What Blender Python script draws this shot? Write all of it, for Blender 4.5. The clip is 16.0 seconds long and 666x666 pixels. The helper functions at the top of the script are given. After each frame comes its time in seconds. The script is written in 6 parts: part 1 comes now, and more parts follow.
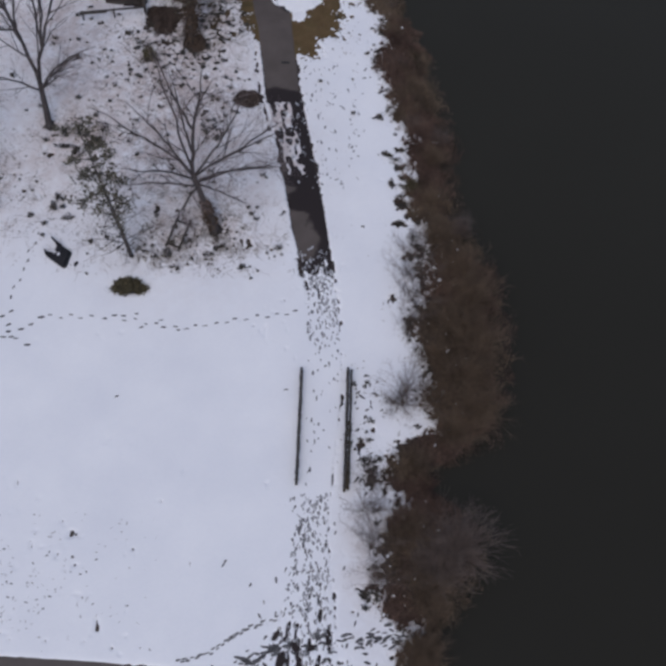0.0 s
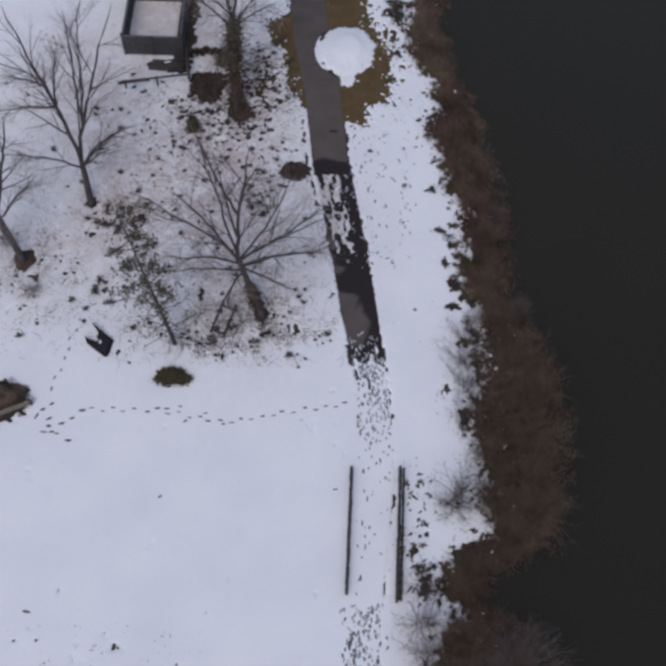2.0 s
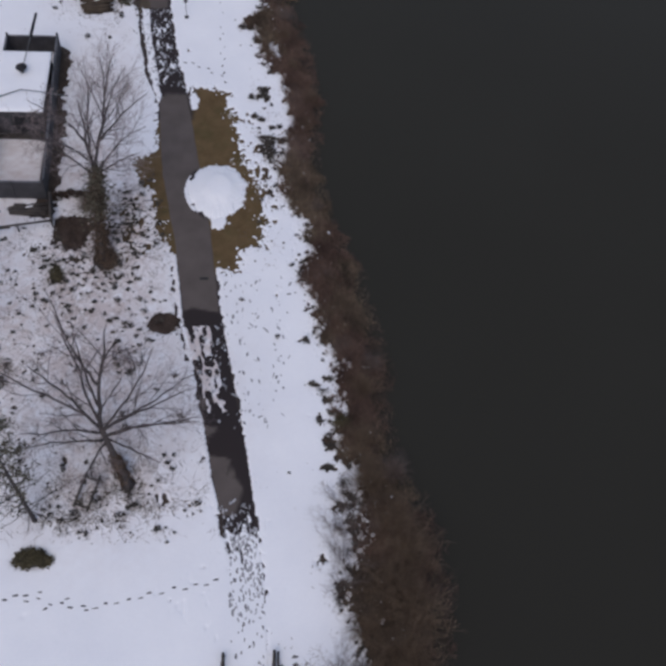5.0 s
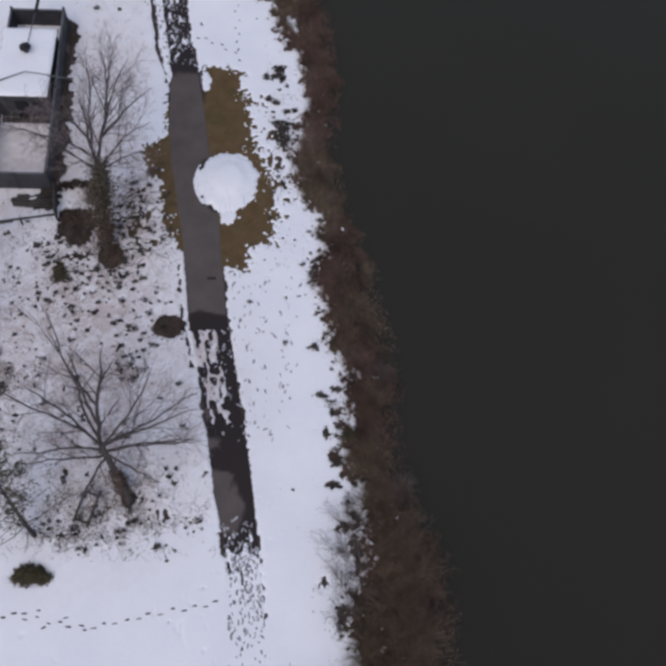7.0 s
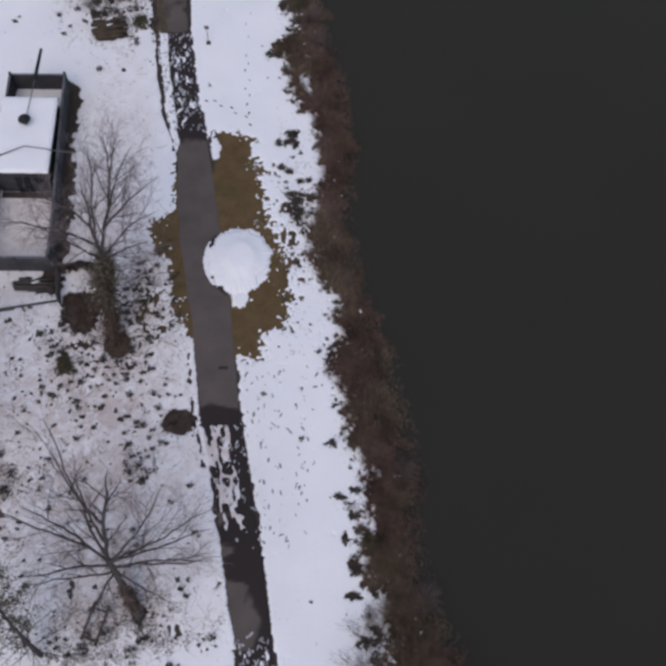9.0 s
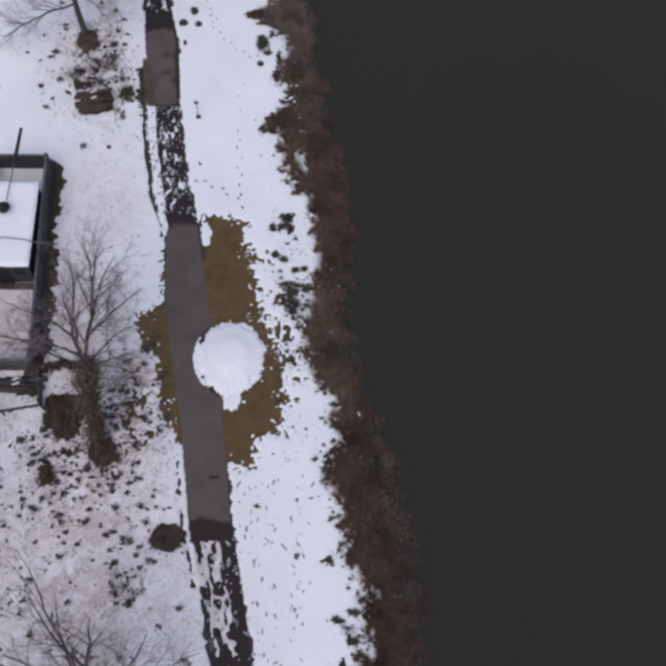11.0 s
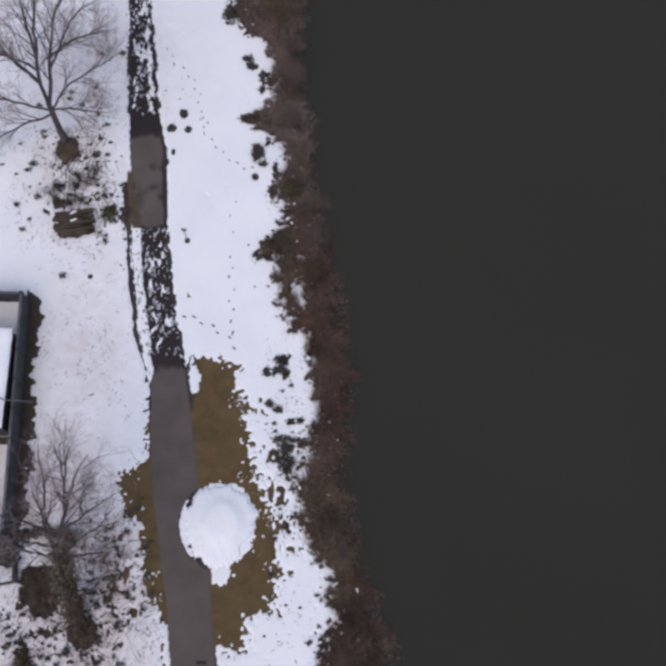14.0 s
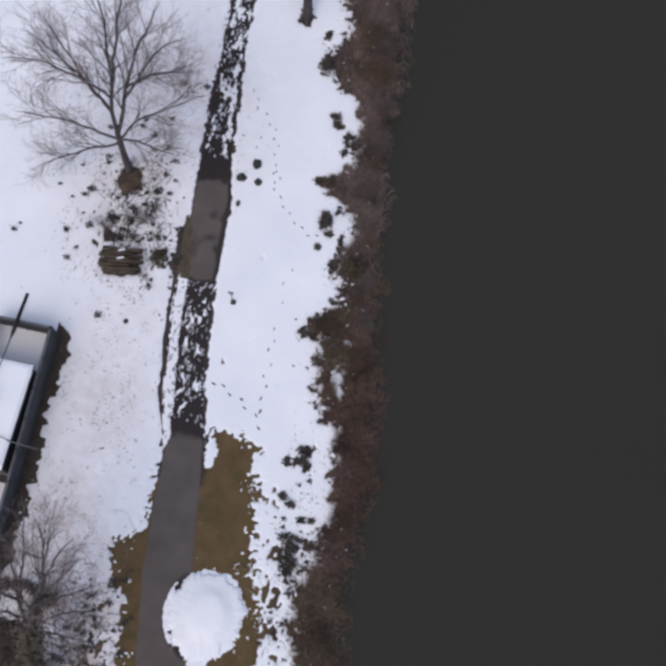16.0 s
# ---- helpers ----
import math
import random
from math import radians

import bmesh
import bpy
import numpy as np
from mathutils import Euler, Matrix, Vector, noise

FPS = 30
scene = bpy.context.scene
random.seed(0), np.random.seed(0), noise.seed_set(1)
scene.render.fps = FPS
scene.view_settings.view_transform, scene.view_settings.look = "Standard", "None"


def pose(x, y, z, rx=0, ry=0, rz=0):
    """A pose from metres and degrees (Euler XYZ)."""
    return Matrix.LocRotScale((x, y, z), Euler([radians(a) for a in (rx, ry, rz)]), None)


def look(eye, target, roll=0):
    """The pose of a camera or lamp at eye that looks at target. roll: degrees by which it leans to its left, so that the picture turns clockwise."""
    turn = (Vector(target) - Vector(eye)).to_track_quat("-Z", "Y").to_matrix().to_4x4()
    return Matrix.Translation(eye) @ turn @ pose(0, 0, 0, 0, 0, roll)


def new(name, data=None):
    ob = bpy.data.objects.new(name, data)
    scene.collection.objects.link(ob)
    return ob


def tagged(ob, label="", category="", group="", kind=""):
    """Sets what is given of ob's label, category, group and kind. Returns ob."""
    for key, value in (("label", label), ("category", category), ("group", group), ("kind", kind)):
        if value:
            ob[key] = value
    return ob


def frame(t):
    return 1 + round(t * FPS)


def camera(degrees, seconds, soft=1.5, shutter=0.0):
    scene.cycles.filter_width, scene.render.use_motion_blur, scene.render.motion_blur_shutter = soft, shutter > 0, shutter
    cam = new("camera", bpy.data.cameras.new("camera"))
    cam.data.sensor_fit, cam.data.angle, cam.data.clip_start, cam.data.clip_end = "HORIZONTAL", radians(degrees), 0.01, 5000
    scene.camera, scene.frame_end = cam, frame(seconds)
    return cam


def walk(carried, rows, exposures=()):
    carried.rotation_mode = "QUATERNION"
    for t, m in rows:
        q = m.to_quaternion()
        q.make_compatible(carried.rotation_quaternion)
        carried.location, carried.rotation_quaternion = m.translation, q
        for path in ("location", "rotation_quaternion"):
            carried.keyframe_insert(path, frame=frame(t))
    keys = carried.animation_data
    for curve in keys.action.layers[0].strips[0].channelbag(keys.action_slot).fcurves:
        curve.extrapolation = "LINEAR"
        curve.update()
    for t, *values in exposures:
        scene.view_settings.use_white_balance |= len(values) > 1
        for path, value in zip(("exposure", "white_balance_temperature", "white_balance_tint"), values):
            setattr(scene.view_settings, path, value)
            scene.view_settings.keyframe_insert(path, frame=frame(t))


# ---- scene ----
cam = camera(36.0, 16.0, soft=3.5)
PATH = [
    (0, (0.865, -52.66, 57.687), (0.929, -51.687, 55.941), 5.1),
    (0.5, (0.73, -51.086, 57.715), (0.783, -50.125, 55.962), 4.8),
    (1, (0.286, -49.331, 57.738), (0.327, -48.382, 55.978), 4.4),
    (1.2, (0.3, -48.575, 57.79), (0.329, -47.612, 56.038), 3.7),
    (1.5, (0.139, -47.626, 57.809), (0.145, -46.651, 56.063), 2.7),
    (2, (0.406, -45.978, 58.107), (0.382, -45.014, 56.354), 0.5),
    (2.2, (0.557, -45.231, 58.196), (0.539, -44.275, 56.439), 0.6),
    (2.5, (0.556, -44.117, 58.637), (0.558, -43.133, 56.895), 1.8),
    (3, (0.19, -42.877, 58.849), (0.226, -41.859, 57.128), 3.9),
    (3.5, (0.601, -41.261, 59.251), (0.648, -40.232, 57.537), 4.5),
    (4, (1.553, -39.308, 59.286), (1.592, -38.285, 57.567), 3.2),
    (4.1, (1.71, -38.987, 59.46), (1.787, -37.937, 57.759), 4.1),
    (4.2, (1.837, -39.016, 59.521), (1.981, -37.937, 57.844), 6.5),
    (6.3, (5.073, -33.895, 61.215), (5.175, -32.986, 59.436), 6.7),
    (6.5, (5.198, -33.069, 61.231), (5.286, -32.168, 59.448), 6.1),
    (7, (5.229, -31.107, 61.23), (5.292, -30.232, 59.432), 4.7),
    (7.5, (5.158, -28.823, 61.334), (5.211, -27.969, 59.526), 4.0),
    (8, (5.155, -26.757, 61.349), (5.198, -25.911, 59.537), 3.4),
    (8.5, (5.093, -24.56, 61.361), (5.132, -23.726, 59.543), 3.0),
    (9, (5.128, -22.366, 61.405), (5.16, -21.547, 59.58), 2.5),
    (9.2, (5.263, -21.337, 61.534), (5.295, -20.529, 59.704), 2.4),
    (11.3, (4.937, -11.95, 61.351), (4.981, -11.181, 59.505), 3.5),
    (11.5, (5.12, -10.636, 61.568), (5.159, -9.882, 59.716), 3.3),
    (12, (5.203, -8.23, 61.666), (5.24, -7.497, 59.806), 3.2),
    (12.5, (5.385, -5.714, 61.788), (5.417, -5.0, 59.919), 3.1),
    (13, (5.709, -3.31, 61.675), (5.732, -2.619, 59.798), 2.6),
    (13.5, (5.959, -0.802, 61.642), (5.973, -0.133, 59.757), 1.9),
    (14, (6.321, 1.696, 61.633), (6.325, 2.34, 59.74), 1.0),
    (14.5, (6.671, 4.14, 61.509), (6.67, 4.761, 59.608), 0.7),
    (15, (6.787, 6.411, 61.339), (6.787, 7.006, 59.43), 0.8),
    (15.5, (6.716, 8.449, 60.974), (6.716, 9.037, 59.062), 3.3),
    (15.7, (6.823, 9.154, 60.594), (6.784, 9.741, 58.683), 2.3),
    (15.9, (6.897, 9.882, 60.113), (6.809, 10.464, 58.202), 1.5),
    (16, (7.037, 10.141, 59.805), (6.917, 10.721, 57.895), 0.7),
]
walk(cam, [(t, look(eye, target, roll)) for t, eye, target, roll in PATH],
     exposures=[(0.0, -0.36, 6400, 12), (2.0, -0.36, 6400, 12), (4.2, -0.31, 6430, 12.5), (6.5, -0.20, 6470, 13), (9.0, -0.19, 6560, 13), (11.5, -0.03, 6590, 13), (13.0, 0.04, 6610, 13), (15.0, 0.06, 6620, 13), (16.0, 0.06, 6560, 12)])

# ---- overcast winter sky ----
world = bpy.data.worlds.new("overcast")
scene.world = world
world.use_nodes = True
wn = world.node_tree.nodes
wl = world.node_tree.links
sky = wn.new("ShaderNodeTexSky")
sky.sky_type = "NISHITA"
sky.sun_disc = False
sky.sun_elevation = radians(57)
sky.sun_rotation = radians(200)
sky.air_density, sky.dust_density, sky.ozone_density = 1.0, 3.0, 1.0
wl.new(sky.outputs[0], wn["Background"].inputs[0])
wn["Background"].inputs[1].default_value = 0.155
sun = new("sun", bpy.data.lights.new("sun", "SUN"))
sun.data.energy, sun.data.angle, sun.data.color = 0.46, radians(120), (1.0, 0.96, 0.93)
sun.matrix_world = look((-13, -38, 62), (0, 0, 0))


# ---- materials ----
def material(name, base, second=None, scale=3.0, fine=30.0, rough=0.85, bump=0.3, metal=0.0, island=0.0, spec=0.4, bump_scale=None):
    """A two-scale noise material between two base colours; island: brightness change piece by piece."""
    mat = bpy.data.materials.new(name)
    mat.use_nodes = True
    nt = mat.node_tree
    b = nt.nodes["Principled BSDF"]
    b.inputs["Roughness"].default_value = rough
    b.inputs["Metallic"].default_value = metal
    b.inputs["Specular IOR Level"].default_value = spec
    second = second or tuple(v * 0.7 for v in base)
    geo = nt.nodes.new("ShaderNodeNewGeometry")
    n1, n2 = nt.nodes.new("ShaderNodeTexNoise"), nt.nodes.new("ShaderNodeTexNoise")
    n1.inputs["Scale"].default_value, n2.inputs["Scale"].default_value = scale, fine
    n1.inputs["Detail"].default_value = n2.inputs["Detail"].default_value = 4
    for n in (n1, n2):
        nt.links.new(geo.outputs["Position"], n.inputs["Vector"])
    add = nt.nodes.new("ShaderNodeMath")
    add.operation = "MULTIPLY_ADD"
    nt.links.new(n2.outputs[0], add.inputs[0])
    add.inputs[1].default_value = 0.45
    nt.links.new(n1.outputs[0], add.inputs[2])
    ramp = nt.nodes.new("ShaderNodeMapRange")
    ramp.inputs["From Min"].default_value, ramp.inputs["From Max"].default_value = 0.5, 0.95
    nt.links.new(add.outputs[0], ramp.inputs["Value"])
    mix = nt.nodes.new("ShaderNodeMix")
    mix.data_type = "RGBA"
    mix.inputs[6].default_value, mix.inputs[7].default_value = (*base, 1), (*second, 1)
    nt.links.new(ramp.outputs[0], mix.inputs[0])
    out = mix.outputs[2]
    if island:
        hsv = nt.nodes.new("ShaderNodeHueSaturation")
        rng = nt.nodes.new("ShaderNodeMapRange")
        rng.inputs["To Min"].default_value, rng.inputs["To Max"].default_value = 1 - island, 1 + island
        nt.links.new(geo.outputs["Random Per Island"], rng.inputs["Value"])
        nt.links.new(rng.outputs[0], hsv.inputs["Value"])
        nt.links.new(out, hsv.inputs["Color"])
        out = hsv.outputs[0]
    nt.links.new(out, b.inputs["Base Color"])
    if bump:
        bp = nt.nodes.new("ShaderNodeBump")
        bp.inputs["Strength"].default_value, bp.inputs["Distance"].default_value = bump, 0.02
        nt.links.new(n2.outputs[0], bp.inputs["Height"])
        nt.links.new(bp.outputs[0], b.inputs["Normal"])
    return mat


M = {
    "snow": material("snow", (0.80, 0.82, 0.86), (0.87, 0.885, 0.91), 0.25, 9.0, 0.7, 0.25, spec=0.25),
    "asphalt": material("asphalt", (0.090, 0.0765, 0.0705), (0.121, 0.1035, 0.095), 0.6, 25.0, 0.9, 0.4),
    "bark": material("bark", (0.040, 0.034, 0.035), (0.080, 0.070, 0.070), 2.0, 22.0, 0.95, 0.8),
    "twig": material("twig", (0.20, 0.16, 0.16), (0.31, 0.255, 0.255), 1.0, 15.0, 0.9, 0.0, island=0.35),
    "shrubtwig": material("shrub_twig", (0.098, 0.069, 0.048), (0.182, 0.132, 0.092), 1.0, 15.0, 0.9, 0.0, island=0.4),
    "greytwig": material("grey_twig", (0.16, 0.13, 0.125), (0.26, 0.22, 0.21), 1.0, 15.0, 0.9, 0.0, island=0.35),
    "dimtwig": material("dim_twig", (0.115, 0.088, 0.077), (0.185, 0.147, 0.13), 1.0, 15.0, 0.9, 0.0, island=0.4),
    "reed": material("reed", (0.066, 0.040, 0.033), (0.182, 0.120, 0.092), 0.5, 3.0, 0.9, 0.0, island=0.5),
    "palereed": material("pale_reed", (0.105, 0.078, 0.070), (0.25, 0.19, 0.165), 0.5, 3.0, 0.9, 0.0, island=0.5),
    "olivereed": material("olive_reed", (0.072, 0.052, 0.037), (0.195, 0.145, 0.102), 0.5, 3.0, 0.9, 0.0, island=0.5),
    "evergreen": material("evergreen", (0.048, 0.045, 0.033), (0.118, 0.107, 0.077), 1.2, 20.0, 0.7, 0.0, island=0.5),
    "bush": material("bush_leaf", (0.052, 0.046, 0.025), (0.095, 0.08, 0.044), 1.5, 20.0, 0.75, 0.0, island=0.5),
    "litter": material("leaf_litter", (0.058, 0.041, 0.030), (0.105, 0.074, 0.054), 1.5, 18.0, 0.95, 0.0, island=0.5),
    "darklitter": material("dark_leaf_litter", (0.034, 0.024, 0.019), (0.064, 0.045, 0.036), 1.5, 18.0, 0.95, 0.0, island=0.5),
    "slate": material("slate_wood", (0.033, 0.033, 0.0375), (0.061, 0.060, 0.067), 1.2, 14.0, 0.8, 0.3, island=0.15),
    "cap": material("frosted_cap", (0.075, 0.078, 0.088), (0.14, 0.145, 0.16), 1.2, 14.0, 0.8, 0.3),
    "darkwood": material("dark_wood", (0.035, 0.031, 0.03), (0.075, 0.066, 0.06), 2.0, 25.0, 0.85, 0.4, island=0.2),
    "black": material("black_plastic", (0.016, 0.017, 0.02), (0.03, 0.03, 0.034), 2.0, 20.0, 0.7, 0.2, spec=0.15),
    "moss": material("mossy_wood", (0.042, 0.032, 0.023), (0.085, 0.065, 0.046), 1.5, 14.0, 0.95, 0.5, island=0.3),
    "tan": material("pale_wood", (0.15, 0.125, 0.105), (0.24, 0.20, 0.165), 3.0, 25.0, 0.8, 0.3),
    "metal": material("dull_metal", (0.08, 0.085, 0.09), (0.13, 0.135, 0.14), 3.0, 25.0, 0.5, 0.1, metal=0.4),
    "slush": material("slush", (0.045, 0.044, 0.047), (0.13, 0.13, 0.135), 1.5, 20.0, 0.6, 0.0, island=0.55),
    "greyslush": material("grey_slush", (0.22, 0.22, 0.235), (0.42, 0.43, 0.45), 1.5, 12.0, 0.6, 0.0, island=0.45),
    "tips": material("grass_tips", (0.085, 0.072, 0.055), (0.18, 0.15, 0.12), 1.0, 8.0, 0.95, 0.0, island=0.5),
    "weed": material("weed", (0.045, 0.041, 0.037), (0.10, 0.09, 0.078), 0.8, 8.0, 0.95, 0.0, island=0.4),
    "mud": material("mud", (0.056, 0.044, 0.031), (0.098, 0.076, 0.052), 1.4, 16.0, 0.95, 0.5),
    "stone": material("dark_stone", (0.022, 0.024, 0.022), (0.05, 0.05, 0.045), 3.0, 20.0, 0.9, 0.5),
}


def ground_material():
    """Winter grass and bare soil, mixed by the mesh's own soil share."""
    mat = bpy.data.materials.new("winter_ground")
    mat.use_nodes = True
    nt = mat.node_tree
    b = nt.nodes["Principled BSDF"]
    b.inputs["Roughness"].default_value = 0.95
    b.inputs["Specular IOR Level"].default_value = 0.2
    geo, att = nt.nodes.new("ShaderNodeNewGeometry"), nt.nodes.new("ShaderNodeAttribute")
    att.attribute_name = "soil"
    cols = []
    for scale, a, c in ((0.9, (0.098, 0.065, 0.031), (0.146, 0.099, 0.050)), (1.6, (0.034, 0.029, 0.029), (0.070, 0.056, 0.050))):
        n = nt.nodes.new("ShaderNodeTexNoise")
        n.inputs["Scale"].default_value, n.inputs["Detail"].default_value = scale, 8
        n.inputs["Roughness"].default_value = 0.7
        nt.links.new(geo.outputs["Position"], n.inputs["Vector"])
        r = nt.nodes.new("ShaderNodeMapRange")
        r.inputs["From Min"].default_value, r.inputs["From Max"].default_value = 0.35, 0.65
        nt.links.new(n.outputs[0], r.inputs["Value"])
        m = nt.nodes.new("ShaderNodeMix")
        m.data_type = "RGBA"
        m.inputs[6].default_value, m.inputs[7].default_value = (*a, 1), (*c, 1)
        nt.links.new(r.outputs[0], m.inputs[0])
        cols.append(m.outputs[2])
    # greener patches that have kept their life
    n, r, m = nt.nodes.new("ShaderNodeTexNoise"), nt.nodes.new("ShaderNodeMapRange"), nt.nodes.new("ShaderNodeMix")
    n.inputs["Scale"].default_value, n.inputs["Detail"].default_value, n.inputs["Roughness"].default_value = 0.42, 7, 0.72
    r.inputs["From Min"].default_value, r.inputs["From Max"].default_value, r.inputs["To Max"].default_value = 0.47, 0.66, 0.45
    m.data_type = "RGBA"
    m.inputs[7].default_value = (0.066, 0.064, 0.025, 1)
    nt.links.new(geo.outputs["Position"], n.inputs["Vector"])
    nt.links.new(n.outputs[0], r.inputs["Value"])
    nt.links.new(r.outputs[0], m.inputs[0])
    nt.links.new(cols[0], m.inputs[6])
    cols[0] = m.outputs[2]
    mix = nt.nodes.new("ShaderNodeMix")
    mix.data_type = "RGBA"
    nt.links.new(att.outputs["Fac"], mix.inputs[0])
    nt.links.new(cols[0], mix.inputs[6])
    nt.links.new(cols[1], mix.inputs[7])
    nt.links.new(mix.outputs[2], b.inputs["Base Color"])
    bp, nf = nt.nodes.new("ShaderNodeBump"), nt.nodes.new("ShaderNodeTexNoise")
    nf.inputs["Scale"].default_value = 20
    bp.inputs["Distance"].default_value = 0.04
    nt.links.new(geo.outputs["Position"], nf.inputs["Vector"])
    nt.links.new(nf.outputs[0], bp.inputs["Height"])
    nt.links.new(bp.outputs[0], b.inputs["Normal"])
    return mat


def water_material():
    mat = bpy.data.materials.new("dark_water")
    mat.use_nodes = True
    nt = mat.node_tree
    b = nt.nodes["Principled BSDF"]
    b.inputs["Roughness"].default_value = 0.25
    b.inputs["IOR"].default_value = 1.33
    b.inputs["Specular IOR Level"].default_value = 0.22
    geo, n, bp = nt.nodes.new("ShaderNodeNewGeometry"), nt.nodes.new("ShaderNodeTexNoise"), nt.nodes.new("ShaderNodeBump")
    # the sky's reflection, stronger to the north, put into the colour with broad noise
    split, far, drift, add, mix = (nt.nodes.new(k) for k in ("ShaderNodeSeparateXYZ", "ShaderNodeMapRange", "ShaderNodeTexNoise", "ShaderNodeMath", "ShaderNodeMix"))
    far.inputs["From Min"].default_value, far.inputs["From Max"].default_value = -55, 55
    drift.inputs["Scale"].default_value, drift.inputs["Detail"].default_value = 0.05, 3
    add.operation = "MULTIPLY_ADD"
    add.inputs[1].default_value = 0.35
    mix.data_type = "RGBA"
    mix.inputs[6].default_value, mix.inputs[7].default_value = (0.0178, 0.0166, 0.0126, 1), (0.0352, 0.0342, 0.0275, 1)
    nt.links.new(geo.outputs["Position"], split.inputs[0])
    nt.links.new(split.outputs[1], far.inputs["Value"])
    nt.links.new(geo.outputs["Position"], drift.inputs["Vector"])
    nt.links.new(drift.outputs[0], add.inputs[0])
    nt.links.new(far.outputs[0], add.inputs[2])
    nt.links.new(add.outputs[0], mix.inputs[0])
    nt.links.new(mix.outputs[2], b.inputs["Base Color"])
    n.inputs["Scale"].default_value, n.inputs["Detail"].default_value = 1.3, 3
    bp.inputs["Strength"].default_value, bp.inputs["Distance"].default_value = 0.12, 0.05
    nt.links.new(geo.outputs["Position"], n.inputs["Vector"])
    nt.links.new(n.outputs[0], bp.inputs["Height"])
    nt.links.new(bp.outputs[0], b.inputs["Normal"])
    return mat


M["ground"], M["water"] = ground_material(), water_material()


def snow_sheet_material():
    """Snow tinged by dead grass where it is thin, with twig and fence shade painted into the same tint."""
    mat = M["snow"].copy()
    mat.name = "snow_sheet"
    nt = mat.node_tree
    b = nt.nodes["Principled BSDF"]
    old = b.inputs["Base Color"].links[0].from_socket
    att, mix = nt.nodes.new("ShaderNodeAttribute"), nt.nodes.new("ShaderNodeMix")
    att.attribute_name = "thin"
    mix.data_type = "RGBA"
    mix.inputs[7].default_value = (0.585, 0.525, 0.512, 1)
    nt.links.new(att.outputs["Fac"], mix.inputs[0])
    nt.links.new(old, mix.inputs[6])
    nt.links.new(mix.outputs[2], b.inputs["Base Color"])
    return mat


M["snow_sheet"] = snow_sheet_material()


# ---- arithmetic for the lie of the land ----
def lattice(ix, iy, seed):
    h = (ix.astype(np.int64) * 374761393 + iy.astype(np.int64) * 668265263 + seed * 1442695041) & 0x7FFFFFFF
    h = ((h ^ (h >> 13)) * 1274126177) & 0x7FFFFFFF
    return ((h ^ (h >> 16)) & 0xFFFF) / 65535.0


def smooth_noise(x, y, size, seed):
    """Value noise from -1 to 1, with lumps of about size metres."""
    u, v = x / size, y / size
    iu, iv = np.floor(u), np.floor(v)
    fu, fv = u - iu, v - iv
    fu, fv = fu * fu * (3 - 2 * fu), fv * fv * (3 - 2 * fv)
    a, b = lattice(iu, iv, seed), lattice(iu + 1, iv, seed)
    c, d = lattice(iu, iv + 1, seed), lattice(iu + 1, iv + 1, seed)
    return 2 * ((a * (1 - fu) + b * fu) * (1 - fv) + (c * (1 - fu) + d * fu) * fv) - 1


def rough_noise(x, y, size, seed):
    return 0.6 * smooth_noise(x, y, size, seed) + 0.4 * smooth_noise(x + 7.3, y - 3.1, size * 0.47, seed + 9)


def along(pairs, y):
    """The x of a line that runs north, from pairs (y, x)."""
    ys, xs = zip(*pairs)
    return np.interp(y, ys, xs)


BANK_TOP = [(-60, 6.0), (-41, 6.3), (-39, 5.9), (-36, 5.5), (-32.3, 6.4), (-30, 6.0), (-28, 6.8), (-26.2, 8.8), (-23.2, 8.4), (-20.5, 8.1), (-17, 8.6),
             (-13.5, 8.9), (-11.4, 8.4), (-8.4, 7.2), (-6.6, 8.0), (-3.3, 8.0), (0.7, 6.9), (4.7, 6.2), (8, 5.75), (11.7, 4.5), (14, 4.8), (18, 5.0),
             (22, 4.45), (25.5, 2.8), (28.6, 2.0), (30, 3.2), (32, 2.6), (35.6, 2.1), (38.3, 0.6), (40, 1.9), (44, 1.5), (47, -0.9), (51, -0.7), (90, -2)]
EDGE_SOUTH = [(-60, 6.2), (-42, 6.4), (-40.6, 7.0), (-39.6, 7.5), (-39.0, 6.9), (-38.6, 5.8), (-37.4, 5.6), (-35.7, 5.5), (-34.4, 5.6), (-33.1, 6.1), (-32.1, 6.8), (-30.5, 6.05), (-29.4, 6.06),
              (-28.5, 6.85), (-27.8, 7.4), (-27.4, 8.7), (-26.5, 8.9), (-25.4, 8.6), (-23.9, 8.65), (-23.0, 9.0), (-21.8, 8.8), (-20.2, 7.9), (-18.9, 8.5), (-17.6, 8.6), (-16.0, 9.3), (-14.3, 9.4),
              (-13.0, 9.6), (-12.2, 9.4), (-11.5, 8.75), (-10.6, 8.0), (-9.7, 7.6), (-7.7, 7.8), (-6.1, 8.0), (-3.7, 8.0), (-2.8, 7.3), (-2.3, 6.9), (-1.0, 7.0), (0.2, 6.8)]
EDGE_MIDDLE = [(0.8, 6.7), (1.7, 6.4), (2.6, 5.8), (3.8, 5.9), (4.7, 6.3), (5.6, 6.5), (6.5, 5.95), (7.2, 6.5), (7.8, 6.45), (8.4, 5.7), (9.4, 5.35), (10, 4.8), (11, 4.55), (12.5, 4.45),
               (13.4, 4.3), (16.2, 4.9), (16.7, 5.25), (17.8, 5.6), (19.1, 5.05), (20.3, 5.3), (21.2, 4.75), (22.2, 4.9), (22.8, 4.15), (23.5, 3.3), (25, 2.7), (27, 2.7)]
